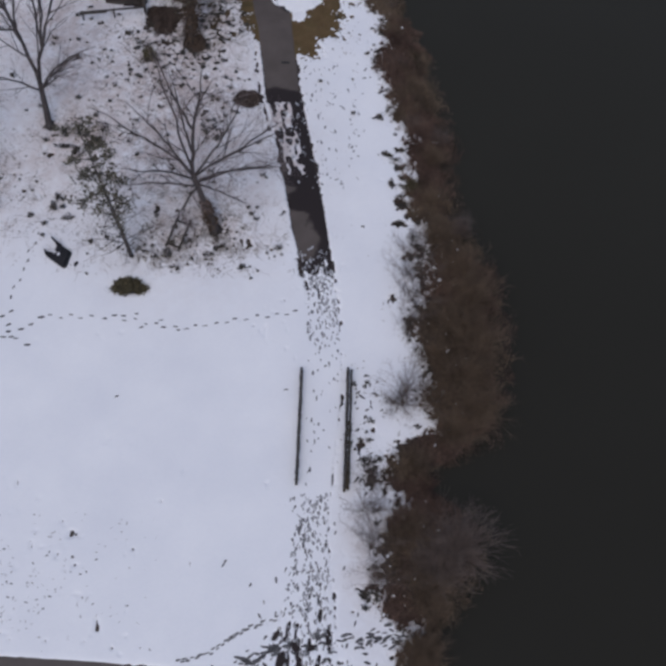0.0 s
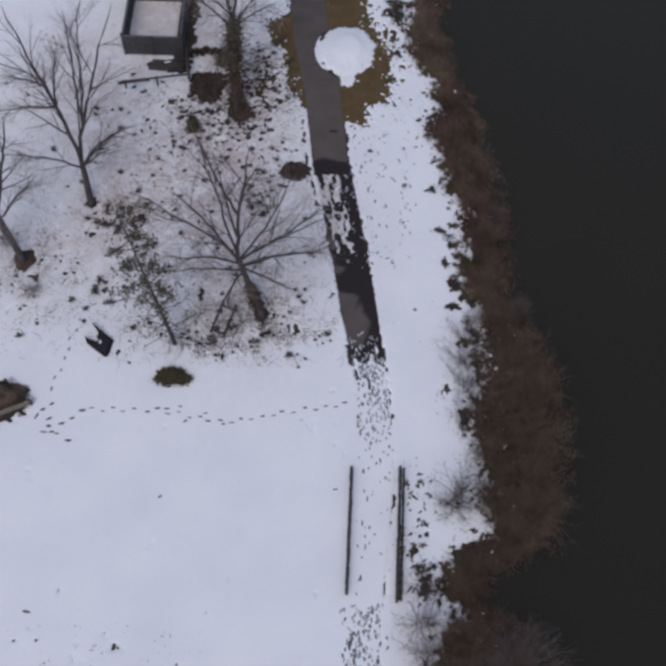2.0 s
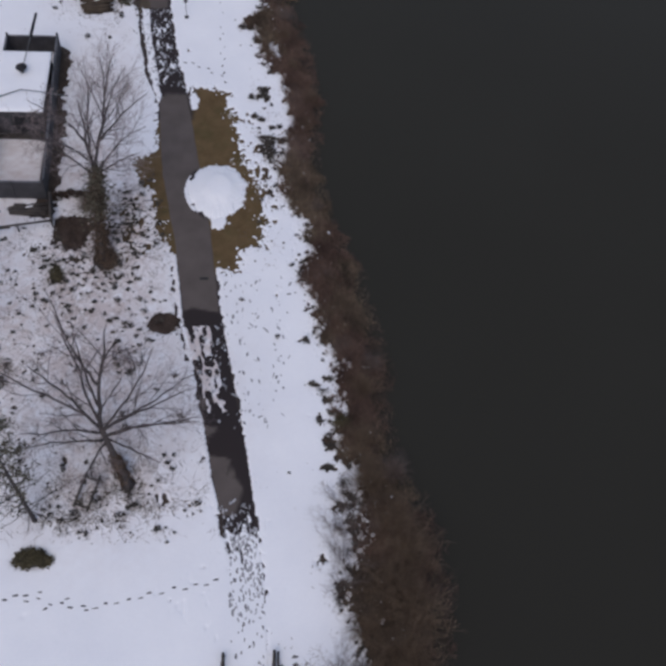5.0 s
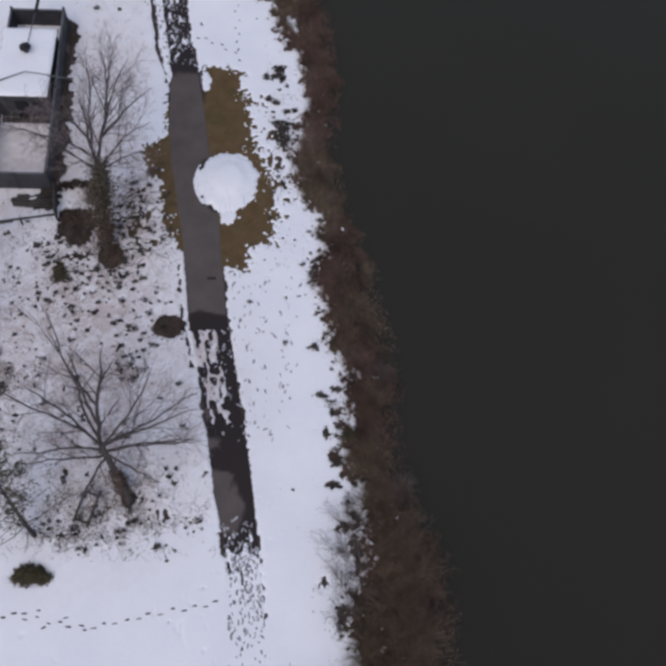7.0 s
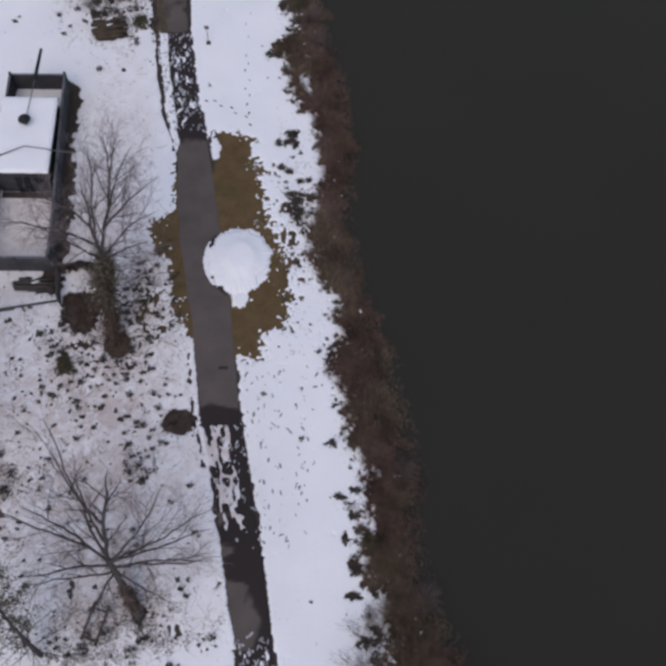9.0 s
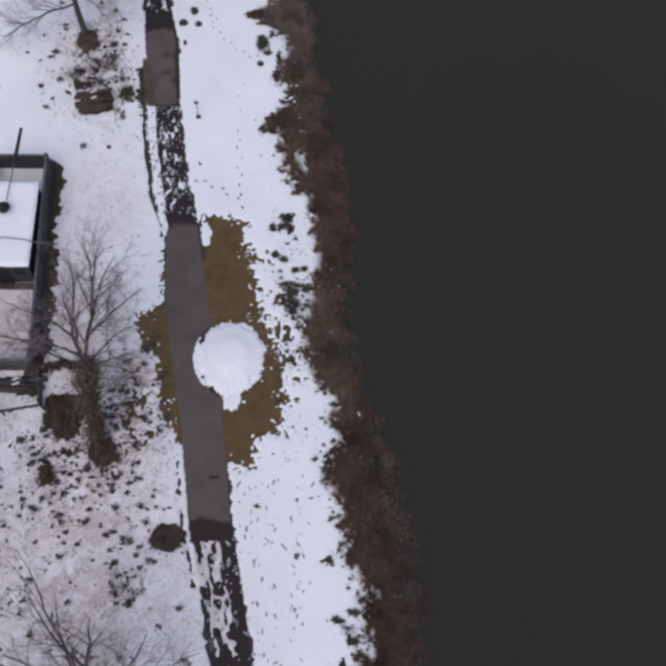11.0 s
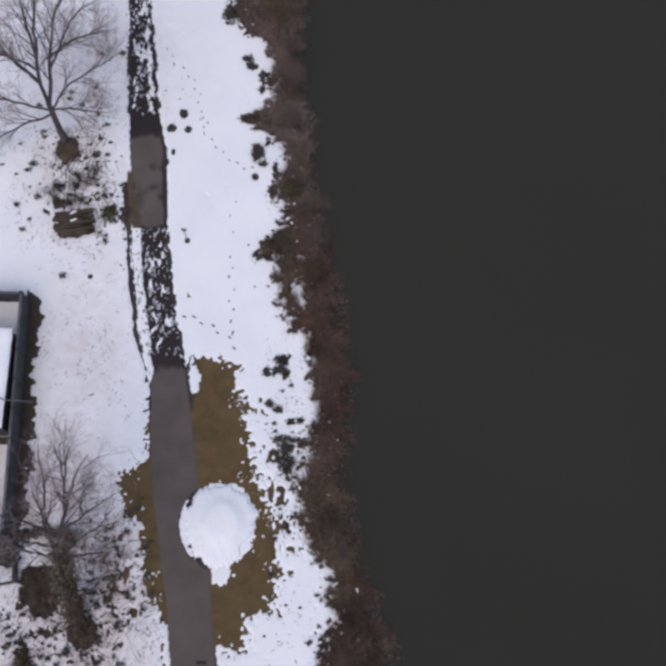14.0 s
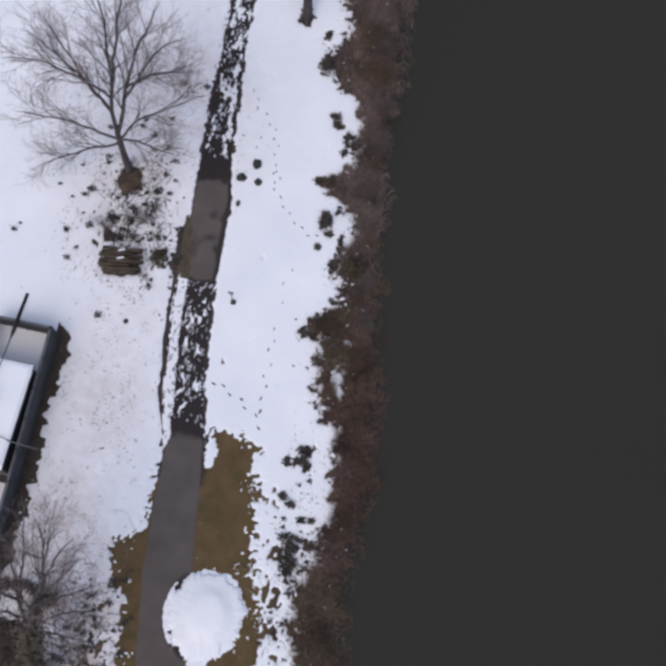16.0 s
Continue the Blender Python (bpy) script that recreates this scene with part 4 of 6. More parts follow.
def weeds():
    """Small dark withered plants standing in the snow, as tufts of blades."""
    rs = np.random.RandomState(17)
    spots = [(rs.normal(t[0], t[2]), rs.normal(t[1], t[3])) for t in TIPS if t[0] < 0 for _ in range(int(t[4] / (62 if t[1] > -1 else 115)))]
    for _ in range(170):
        y = rs.uniform(-42, 52)
        spots.append((float(along(SNOW_EDGE, y)) - abs(rs.normal(0, 0.4)) + 0.2, y))
    spots += [(rs.normal(4.8, 0.5), rs.uniform(-31, -23.5)) for _ in range(26)] + [(rs.normal(3.4, 0.7), rs.uniform(4, 20)) for _ in range(30)]
    for cx0, cy0, sx, sy, n in ((-10.9, 3.1, 1.5, 1.1, 46), (-7.4, 2.3, 1.1, 0.7, 34), (-6.0, -0.3, 1.6, 1.6, 30), (-11.5, 0.0, 2.2, 1.4, 34), (-6.3, 7.4, 0.9, 1.6, 50)):
        spots += [(rs.normal(cx0, sx), rs.normal(cy0, sy)) for _ in range(n)]
    spots += [(bx + rs.normal(0, 0.5) * rx, by + rs.normal(0, 0.5) * ry) for bx, by, rx, ry in BANK_SPOTS for _ in range(int(6 + 30 * rx * ry))]
    x0, y0 = np.array(spots).T
    ok = ((x0 < along(ROAD_WEST, y0) - 0.15) | (x0 > along(ROAD_EAST, y0) + 0.3)) & ~((y0 < -16.8) & (y0 > -33) & (x0 < 1)) & ~((x0 > -17.2) & (x0 < -12.4) & (y0 > 9.5) & (y0 < 25.1)) & ~((x0 < -5) & (y0 > 11.5) & (y0 < 28.5))
    x0, y0 = x0[ok], y0[ok]
    size = 0.07 + 0.22 * rs.uniform(0, 1, len(x0)) ** 2.0
    k = 34
    way = rs.uniform(0, 2 * np.pi, (len(x0), k))
    off = rs.uniform(0, 0.7, (len(x0), k)) * size[:, None]
    ang = rs.uniform(0, 2 * np.pi, (len(x0), k))
    x = (x0[:, None] + off * np.cos(ang) * 1.2).ravel()
    y = (y0[:, None] + off * np.sin(ang) * 0.9).ravel()
    s = np.repeat(size, k) * rs.uniform(0.5, 1.1, len(x0) * k)
    way = way.ravel()
    z = np.maximum(snow_top(x, y, snow_depth(x, y)), land_height(x, y)) - 0.01
    base = np.stack([x, y, z], -1)
    tip = base + np.stack([np.cos(way) * s * 0.8, np.sin(way) * s * 0.8, s * 0.9], -1)
    across = np.stack([-np.sin(way), np.cos(way), 0 * way], -1) * (0.010 + 0.11 * s)[:, None]
    mid = base * 0.45 + tip * 0.55
    v = np.stack([base, mid + across, tip, mid - across], 1).reshape(-1, 3)
    me = bpy.data.meshes.new("weeds")
    me.from_pydata(v.tolist(), [], (np.arange(len(x))[:, None] * 4 + [0, 1, 2, 3]).tolist())
    me.materials.append(M["weed"])
    return tagged(new("weeds", me), "small dark withered weeds standing in the snow", "weeds", kind="stuff")


weeds()


def fallen_twigs():
    """Thin dead twigs lying about on the snow under the trees."""
    random.seed(23)
    t = Tubes()
    spots = []
    for x, y, sx, sy, n in TIPS:
        if x < 0 and -20 < y < 12:
            spots += [(random.gauss(x, sx), random.gauss(y, sy)) for _ in range(int(n / (18 if y < 0 else 26)))]
    xs, ys = np.array(spots).T
    ok = (xs < along(ROAD_WEST, ys) - 0.3) & ~((xs > -17.4) & (xs < -12.2) & (ys > 9.3) & (ys < 25.3)) & (ys > -16.5)
    xs, ys = xs[ok], ys[ok]
    zs = np.maximum(snow_top(xs, ys, snow_depth(xs, ys)), 0.0)
    for x, y, z in zip(xs, ys, zs):
        a, far = random.uniform(0, 6.28), random.uniform(0.25, 1.1)
        p = Vector((x, y, z + 0.012))
        q = p + Vector((math.cos(a) * far, math.sin(a) * far, random.uniform(0.0, 0.10)))
        m = p.lerp(q, 0.5) + Vector((random.uniform(-0.08, 0.08), random.uniform(-0.08, 0.08), 0.03))
        t.add([p, m, q], [0.009, 0.008, 0.004], 3)
    ob = t.object("fallen_twigs", M["greytwig"])
    return tagged(ob, "thin dead twigs lying on the snow", "twigs", kind="stuff")


def fallen_branches():
    """Thicker dead wood lying under the trees: x, y, spread east, spread north, count, heading, swing."""
    random.seed(29)
    t = Tubes()
    for cx0, cy0, sx, sy, n, head, swing in ((-6.4, 7.4, 0.9, 1.5, 130, 0.1, 0.6), (-6.9, 4.6, 0.8, 0.8, 40, 0.4, 1.0), (-10.8, 3.4, 1.6, 1.4, 16, 0.0, 1.5), (-11.0, 33.2, 0.9, 1.2, 170, 1.5, 0.5), (-8.6, 30.8, 0.5, 0.7, 26, 1.5, 0.8), (-8.0, -13.6, 1.6, 1.0, 14, 0.6, 1.5)):
        xs = np.array([random.gauss(cx0, sx) for _ in range(n)])
        ys = np.array([random.gauss(cy0, sy) for _ in range(n)])
        zs = np.maximum(snow_top(xs, ys, snow_depth(xs, ys)), 0.0)
        for x, y, z, free in zip(xs, ys, zs, xs < along(ROAD_WEST, ys) - 0.4):
            a, far, r = head + random.uniform(-swing, swing), random.uniform(0.25, 0.95), random.uniform(0.014, 0.03)
            if free:
                way = Vector((math.cos(a), math.sin(a), 0)) * far
                p = Vector((x, y, z + 0.01))
                bow = Vector((-way.y, way.x, 0.3)) * random.uniform(-0.25, 0.25)
                t.add([p, p + way * 0.35 + bow, p + way * 0.7 + bow, p + way], [r, r, r * 0.8, r * 0.4], 4)
    return tagged(t.object("fallen_branches", M["weed"]), "dark dead branches strewn over thin snow", "branches", kind="stuff")


fallen_twigs()
fallen_branches()


# ---- trees ----
def wander(p, d, length, r0, r1, parts, bend, lift):
    pts, radii = [p.copy()], [r0]
    d = d.normalized()
    for k in range(parts):
        d = (d + Vector([random.uniform(-bend, bend) for _ in range(3)]) + Vector((0, 0, lift))).normalized()
        p = p + d * length / parts
        pts.append(p.copy())
        radii.append(r0 + (r1 - r0) * (k + 1) / parts)
    return pts, radii, d


def side_way(d, angle):
    a = d.orthogonal().normalized()
    a.rotate(Matrix.Rotation(random.uniform(0, 2 * math.pi), 3, d))
    return d * math.cos(angle) + a * math.sin(angle)


def sprout(twigs, pts, radii, length, level, count, spread=0.9):
    """Smaller and smaller side branches along a branch."""
    for k in range(count):
        f = 0.12 + 0.88 * (k + random.random()) / count
        i = min(int(f * (len(pts) - 1)), len(pts) - 2)
        g = f * (len(pts) - 1) - i
        p = pts[i].lerp(pts[i + 1], g)
        d = (pts[i + 1] - pts[i]).normalized()
        far = length * random.uniform(0.6, 1.2) * (1.2 - 0.55 * f)
        way = side_way(d, random.uniform(0.45, spread))
        sub, rad, _ = wander(p, way, far, 0.005 + 0.004 * level, 0.003, 3 if level else 1, 0.22, 0.02)
        twigs.add(sub, rad, 3)
        if level > 0:
            sprout(twigs, sub, rad, length * 0.5, level - 1, 3, spread)


def bare_tree(x, y, lean, fork, limbs, trunk_r, label, seed, dense=3, fine=1, leads=(0, 1), split=3.2, sub=8):
    """A leafless tree: a trunk to the fork, limbs (heading, reach, height of the tip) and a haze of twigs."""
    random.seed(seed)
    tree = thing("tree", x, y, -0.03, label, "tree", "bare trees")
    top = Vector((lean[0], lean[1], fork))
    t = Tubes()
    mid = top * 0.5 + Vector((random.uniform(-0.1, 0.1), random.uniform(-0.1, 0.1), 0))
    t.add([Vector((0, 0, 0)), Vector((0, 0, 0.25)) + top * 0.03, mid, top, top + top.normalized() * 0.3], [trunk_r * 1.5, trunk_r * 1.0, trunk_r * 0.85, trunk_r * 0.7, trunk_r * 0.4], 10)
    for k in range(5):
        a = 2 * math.pi * k / 5 + random.uniform(-0.3, 0.3)
        t.add([Vector((math.cos(a) * trunk_r * 2.6, math.sin(a) * trunk_r * 2.6, 0.0)), Vector((math.cos(a) * trunk_r * 1.2, math.sin(a) * trunk_r * 1.2, 0.16)), Vector((0, 0, 0.5))], [0.03, trunk_r * 0.4, trunk_r * 0.4], 5)
    t.object("trunk", M["bark"], tree)
    twigs = Tubes()
    tallest = max(h for _, _, h in limbs)
    order = [limbs[k] for k in leads] + [m for k, m in enumerate(limbs) if k not in leads]
    leaders = []
    for rank, (heading, out, tip) in enumerate(order):
        a = math.radians(heading)
        end = top + Vector((math.cos(a) * out, math.sin(a) * out, tip - fork))
        high = (tip - fork) / max(tallest - fork, 1)
        p0 = top - top.normalized() * (0.9 - 0.9 * max(high, 0)) * random.uniform(0.5, 1)
        lead = rank < len(leads)
        if not lead and tip > fork + split:
            way = min(leaders, key=lambda q: (q[-1] - end).length)
            p0 = way[random.randint(2, 5)]
        ctrl = p0.lerp(end, 0.45) + Vector((0, 0, 0.16 * out)) + Vector([random.uniform(-0.09, 0.09) * out for _ in range(3)])
        far = (end - p0).length
        r0, n = trunk_r * (0.56 if lead else 0.27 + 0.08 * max(high, 0)) * random.uniform(0.9, 1.1), 12
        pts, radii, drift = [], [], Vector((0, 0, 0))
        for k in range(n + 1):
            f = k / n
            drift += Vector([random.uniform(-0.016, 0.016) * far for _ in range(3)]) * (k > 0)
            pts.append(p0 * (1 - f) ** 2 + ctrl * 2 * f * (1 - f) + end * f * f + drift)
            radii.append(r0 * (1 - f) ** 0.7 + 0.012)
        if lead:
            leaders.append(pts)
        limb = Tubes()
        limb.add(pts, radii, 7)
        sub_all = [(pts, radii)]
        for s in range(sub):
            i = 2 + round(s * 8 / sub)
            way = side_way((pts[i + 1] - pts[i]).normalized(), random.uniform(0.45, 0.85))
            q, rr, _d = wander(pts[i], way, far * random.uniform(0.22, 0.42) * (1.15 - 0.05 * s), radii[i] * 0.5, 0.013, 6, 0.16, 0.03)
            limb.add(q, rr, 5)
            sub_all.append((q, rr))
            for _ in range(2):
                m = random.randint(1, 4)
                q2, r2, _d = wander(q[m], side_way((q[m + 1] - q[m]).normalized(), random.uniform(0.4, 0.8)), far * random.uniform(0.12, 0.24), rr[m] * 0.66, 0.011, 4, 0.18, 0.03)
                limb.add(q2, r2, 4)
                sub_all.append((q2, r2))
        limb.object("limb", M["bark"], tree)
        for q, rr in sub_all:
            sprout(twigs, q, rr, 1.45, fine, dense)
    twigs.object("crown", M["twig"], tree, "haze of thin bare twigs")
    return tree


spreading = bare_tree(-5.05, -12.9, (-1.57, 2.6), 2.9, [(72, 3.2, 10), (114, 6.8, 8), (161, 7.2, 6.5), (-158, 4.8, 3), (-4, 6.0, 4.5), (21, 6.2, 6.5), (-33, 4.7, 3), (-109, 4.0, 1.5), (-2, 5.9, 5), (9, 5.9, 6), (-161, 4.4, 5),
                                                     (113, 3.5, 8.5), (157, 4.3, 7.5), (61, 3.2, 9), (116, 5.0, 9), (38, 4.6, 8)],
                      0.25, "bare spreading deciduous tree with grey bark beside path", 11, 4, 1, (0,), 5.3, 4)
bare_tree(-17.5, -4.3, (-0.45, 1.75), 2.5, [(124, 7.9, 10), (68, 7.8, 10), (84, 7.2, 11), (-167, 5.0, 4.5), (166, 5.0, 6), (101, 5.4, 8.5), (121, 3.9, 7), (12, 4.5, 5.5), (8, 2.2, 3.5), (27, 3.2, 4), (131, 5.3, 9), (93, 7.0, 9.5), (150, 5.2, 7.5)],
          0.25, "tall bare forked tree on the snowy bank", 12, 2, 1, (0, 1), 3.2, 6)
bare_tree(-11.85, 36.2, (-0.3, 0.75), 3.4, [(107, 5.4, 11), (62, 5.4, 11), (168, 6.6, 7.5), (-172, 5.6, 6), (-152, 6.0, 1.5), (18, 5.9, 6.5), (47, 5.9, 8.5), (138, 6.1, 9), (-14, 4.4, 4), (85, 5.7, 12), (32, 5.6, 7.5), (152, 6.6, 8)],
          0.25, "bare tree with low drooping branch and leaf litter", 13, 3, 2)
ivied = bare_tree(-8.05, 4.3, (-0.17, 3.8), 5.0, [(107, 3.3, 9), (71, 5.3, 11.5), (34, 4.5, 10), (172, 4.5, 8), (1, 3.1, 7), (20, 4.2, 8), (83, 4.8, 11), (59, 5.1, 10.5), (97, 5.0, 10), (178, 5.6, 8.5), (150, 4.6, 9.5)],
                  0.21, "bare tree with ivy brown trunk beside the fence", 14, 2, 2, (0, 1), 3.2, 6)
bare_tree(-21.4, -9.2, (-1.2, 1.6), 3.0, [(60, 3.5, 9), (110, 3.8, 9.5), (170, 4.2, 6.5), (20, 3.4, 6), (-160, 4.0, 5), (-60, 3.0, 4)], 0.25, "bare tree with brown litter round its foot", 15)
bare_tree(-3.2, 49.8, (-0.2, 2.2), 4.2, [(80, 4.0, 12), (120, 4.5, 11), (40, 4.6, 10), (175, 4.8, 7), (5, 4.6, 7), (-150, 3.8, 6), (-20, 3.6, 6)], 0.32, "thick bare tree on the snowy lakeside strip", 16)


def leaf_cloud(verts, faces, centre, size, count, leaf):
    for _ in range(count):
        p = Vector((random.gauss(0, 0.42), random.gauss(0, 0.42), random.gauss(0, 0.35))) * size + centre
        a = Vector([random.uniform(-1, 1) for _ in range(3)]).normalized()
        b = a.orthogonal().normalized()
        s = leaf * random.uniform(0.6, 1.3)
        i = len(verts)
        verts.extend([tuple(p - a * s), tuple(p + b * s * 0.45), tuple(p + a * s), tuple(p - b * s * 0.45)])
        faces.append((i, i + 1, i + 2, i + 3))


def leaves_object(name, verts, faces, mat, parent, label=""):
    me = bpy.data.meshes.new(name)
    me.from_pydata(verts, [], faces)
    me.materials.append(mat)
    ob = new(name, me)
    ob.parent = parent
    if label:
        tagged(ob, label)
    return ob


def evergreen_tree(x, y):
    """A thin leaning conifer with loose tufts of dull green."""
    random.seed(21)
    tree = thing("evergreen_tree", x, y, -0.03, "thin leaning evergreen tree with sparse dull green tufts", "tree")
    top = Vector((-2.5, 3.6, 8.4))
    t = Tubes()
    pts = [Vector((0, 0, 0)), top * 0.15 + Vector((0.1, -0.2, 0.2)), top * 0.35 + Vector((0.12, -0.25, 0.35)), top * 0.6 + Vector((0.1, -0.2, 0.2)), top]
    t.add(pts, [0.17, 0.13, 0.10, 0.07, 0.02], 8)
    t.object("trunk", M["bark"], tree)
    verts, faces = [], []
    for k in range(60):
        f = 0.14 + 0.86 * k / 60
        i = min(int(f * 4), 3)
        p = pts[i].lerp(pts[i + 1], f * 4 - i)
        a = k * 2.4 + random.uniform(-0.4, 0.4)
        far = (2.4 - 1.15 * f) * random.uniform(0.7, 1.15) * (1.2 if math.cos(a) < -0.2 and f > 0.55 else 0.95)
        q, rr, _ = wander(p, Vector((math.cos(a), math.sin(a), 0.15)), far, 0.035, 0.012, 4, 0.15, 0.02)
        branch = Tubes()
        branch.add(q, rr, 4)
        branch.object("branch", M["bark"], tree)
        for g in (0.45, 0.7, 0.9, 1.05):
            if random.random() < (0.82 if f > 0.62 else 0.4 if f > 0.45 else 0.12):
                n = min(int(g * 4), 3)
                c = q[n].lerp(q[n + 1], min(g * 4 - n, 1.2))
                leaf_cloud(verts, faces, c + Vector((0, 0, 0.05)), 0.45, 24 if f > 0.62 else 19 if f > 0.45 else 10, 0.11)
    leaves_object("crown", verts, faces, M["evergreen"], tree, "loose dull green needle tufts")
    return tree


evergreen_tree(-10.5, -15.2)


def ivy(tree, lean, fork, f0, f1, size, count, mat, label):
    """Withered leaves round the trunk, from f0 to f1 of its height."""
    verts, faces = [], []
    for k in range(60):
        f = f0 + (f1 - f0) * k / 59
        leaf_cloud(verts, faces, Vector((lean[0] * f, lean[1] * f, fork * f)), size * (1 - 0.35 * k / 59), count, 0.10)
    leaves_object("ivy", verts, faces, mat, tree, label)


random.seed(25)
ivy(ivied, (-0.17, 3.8), 5.0, 0.0, 1.0, 0.80, 85, M["litter"], "withered brown ivy on the trunk")
ivy(ivied, (-0.17, 3.8), 5.0, 0.5, 1.05, 1.25, 34, M["evergreen"], "dull green ivy round the fork")
ivy(spreading, (-1.57, 2.6), 2.9, 0.16, 0.52, 0.62, 26, M["litter"], "brown withered leaves round the lower trunk")


def leafy_bush(x, y, rx, ry, h, count, label, mat="bush", leaf=0.09, name="bush", hollow=0.0):
    bush = thing(name, x, y, 0.0, label, "bush")
    stems, verts, faces = Tubes(), [], []
    for _ in range(16):
        a, s = random.uniform(0, 6.28), random.uniform(0.3, 0.95)
        stems.add([Vector((0, 0, 0)), Vector((math.cos(a) * rx * s * 0.5, math.sin(a) * ry * s * 0.5, h * 0.5)), Vector((math.cos(a) * rx * s, math.sin(a) * ry * s, h * (1.1 - 0.6 * s)))], [0.025, 0.018, 0.008], 4)
    for _ in range(count):
        a, s = random.uniform(0, 6.28), math.sqrt(random.uniform(hollow, 1))
        s *= 1 + 0.28 * math.sin(3 * a + x) + 0.22 * math.sin(7 * a + y) + 0.14 * math.sin(13 * a) + (0.35 if random.random() < 0.06 else 0)
        c = Vector((math.cos(a) * rx * s, math.sin(a) * ry * s, h * (1 - 0.75 * s * s) * random.uniform(0.3, 1.0)))
        leaf_cloud(verts, faces, c, 0.16, 5, leaf)
    tagged(stems.object("framework", M["bark"], bush), kind="stuff")
    leaves_object("foliage", verts, faces, M[mat], bush)
    return bush


random.seed(31)
leafy_bush(-10.4, -17.6, 1.12, 0.62, 0.7, 520, "low dark green bush standing in the snow")
leafy_bush(-11.1, 2.7, 0.55, 0.8, 0.6, 120, "small dark evergreen bush under bare trees")
leafy_bush(3.6, 32.6, 0.7, 0.75, 0.9, 260, "dark green bush at the lake bank")
leafy_bush(1.25, 35.4, 0.4, 0.65, 0.7, 110, "small grey green bush at the snow edge", "weed")
leafy_bush(0.75, 38.0, 0.75, 0.35, 0.5, 110, "dark low bush reaching over the snow", "litter")
for x, y in ((3.0, 20.8), (3.35, 20.4), (3.05, 20.1)):
    leafy_bush(x, y, 0.32, 0.26, 0.3, 12, "dark little bush on the snowy bank", "weed")
for x, y, rx, ry in ((3.35, 15.6, 0.35, 0.4), (3.8, 15.2, 0.45, 0.4), (3.55, 14.5, 0.4, 0.5), (4.0, 14.3, 0.3, 0.5), (3.75, 13.7, 0.35, 0.3)):
    leafy_bush(x, y, rx, ry, 0.35, 24, "dark grey brushwood in thin snow", "weed")
for x, y, rx in ((-11.6, 9.7, 0.5), (-10.8, 9.9, 0.6), (-9.9, 9.8, 0.6), (-9.0, 9.5, 0.5)):
    leafy_bush(x, y, rx, 0.32, 0.7, 90, "dark brown withered hedge between fence and tree", "darklitter")
leafy_bush(-13.9, -5.6, 0.5, 0.35, 0.4, 45, "small dark bush among the trees", "weed")
leafy_bush(-15.3, -6.6, 0.3, 0.4, 0.4, 40, "small dark bush among the trees", "weed")
leafy_bush(-5.75, -4.05, 1.05, 0.95, 0.35, 110, "thin dark bush grown in a ring under a bare tree", "weed", hollow=0.55)
leafy_bush(2.2, 28.4, 0.5, 0.6, 0.7, 120, "thin grey bush at the snow edge", "litter")
leafy_bush(-8.3, 30.7, 0.5, 0.6, 0.6, 110, "thin bush beside the path edge")
leafy_bush(0.4, 42.6, 0.5, 0.35, 0.4, 22, "dark low brushwood on the snowy bank", "weed")
leafy_bush(1.45, 41.3, 0.4, 0.6, 0.4, 26, "dark low brushwood on the snowy bank", "weed")
leafy_bush(-1.1, 46.3, 0.5, 0.7, 0.5, 130, "dark low brushwood on the snowy bank", "weed")
leafy_bush(8.3, -8.6, 0.6, 0.5, 0.5, 110, "dark low bush at the reed edge")


BRUSH_WOODS = [(-16.2, -11.4, 0.16, 0.34, 160), (-16.0, -10.6, 0.14, 0.3, 130), (-16.3, -4.8, 0.3, 0.55, 90), (-15.3, -4.7, 0.32, 0.4, 90), (-14.75, -5.0, 0.28, 0.3, 70), (-16.2, -6.2, 0.8, 0.22, 100), (-13.6, -4.5, 0.22, 0.6, 70), (-8.1, -14.9, 0.35, 0.4, 110), (-6.9, -13.9, 0.3, 0.55, 90), (-4.95, -13.3, 0.22, 0.6, 60), (-15.0, -12.3, 0.45, 0.25, 60), (-5.4, -14.9, 0.5, 0.3, 70)]
BRUSH_NORTH = [(-11.3, 31.4, 0.5, 0.5, 150), (-10.3, 31.7, 0.5, 0.4, 150), (-11.9, 32.6, 0.4, 0.5, 120), (-10.7, 32.9, 0.5, 0.5, 140), (-9.6, 34.2, 0.3, 0.5, 90), (-17.8, 30.6, 0.15, 0.12, 40), (-14.5, 31.3, 0.22, 0.2, 60), (-11.0, 26.3, 0.18, 0.18, 50), (-8.5, 28.8, 0.16, 0.18, 40)]
BRUSH_BANK = [(8.3, -12.9, 0.4, 0.5, 90), (7.7, -10.3, 0.4, 0.25, 80), (7.3, -6.3, 0.4, 0.3, 80), (7.8, -20.4, 0.25, 0.6, 60), (5.2, -29.6, 0.4, 0.7, 130)]
for x, y, rx, ry, n in BRUSH_WOODS + BRUSH_NORTH + BRUSH_BANK:
    leafy_bush(x, y, rx * 1.3, ry * 1.3, 0.35, n // 4, "low dark brushwood poking through the snow", "weed", 0.07, "brushwood")


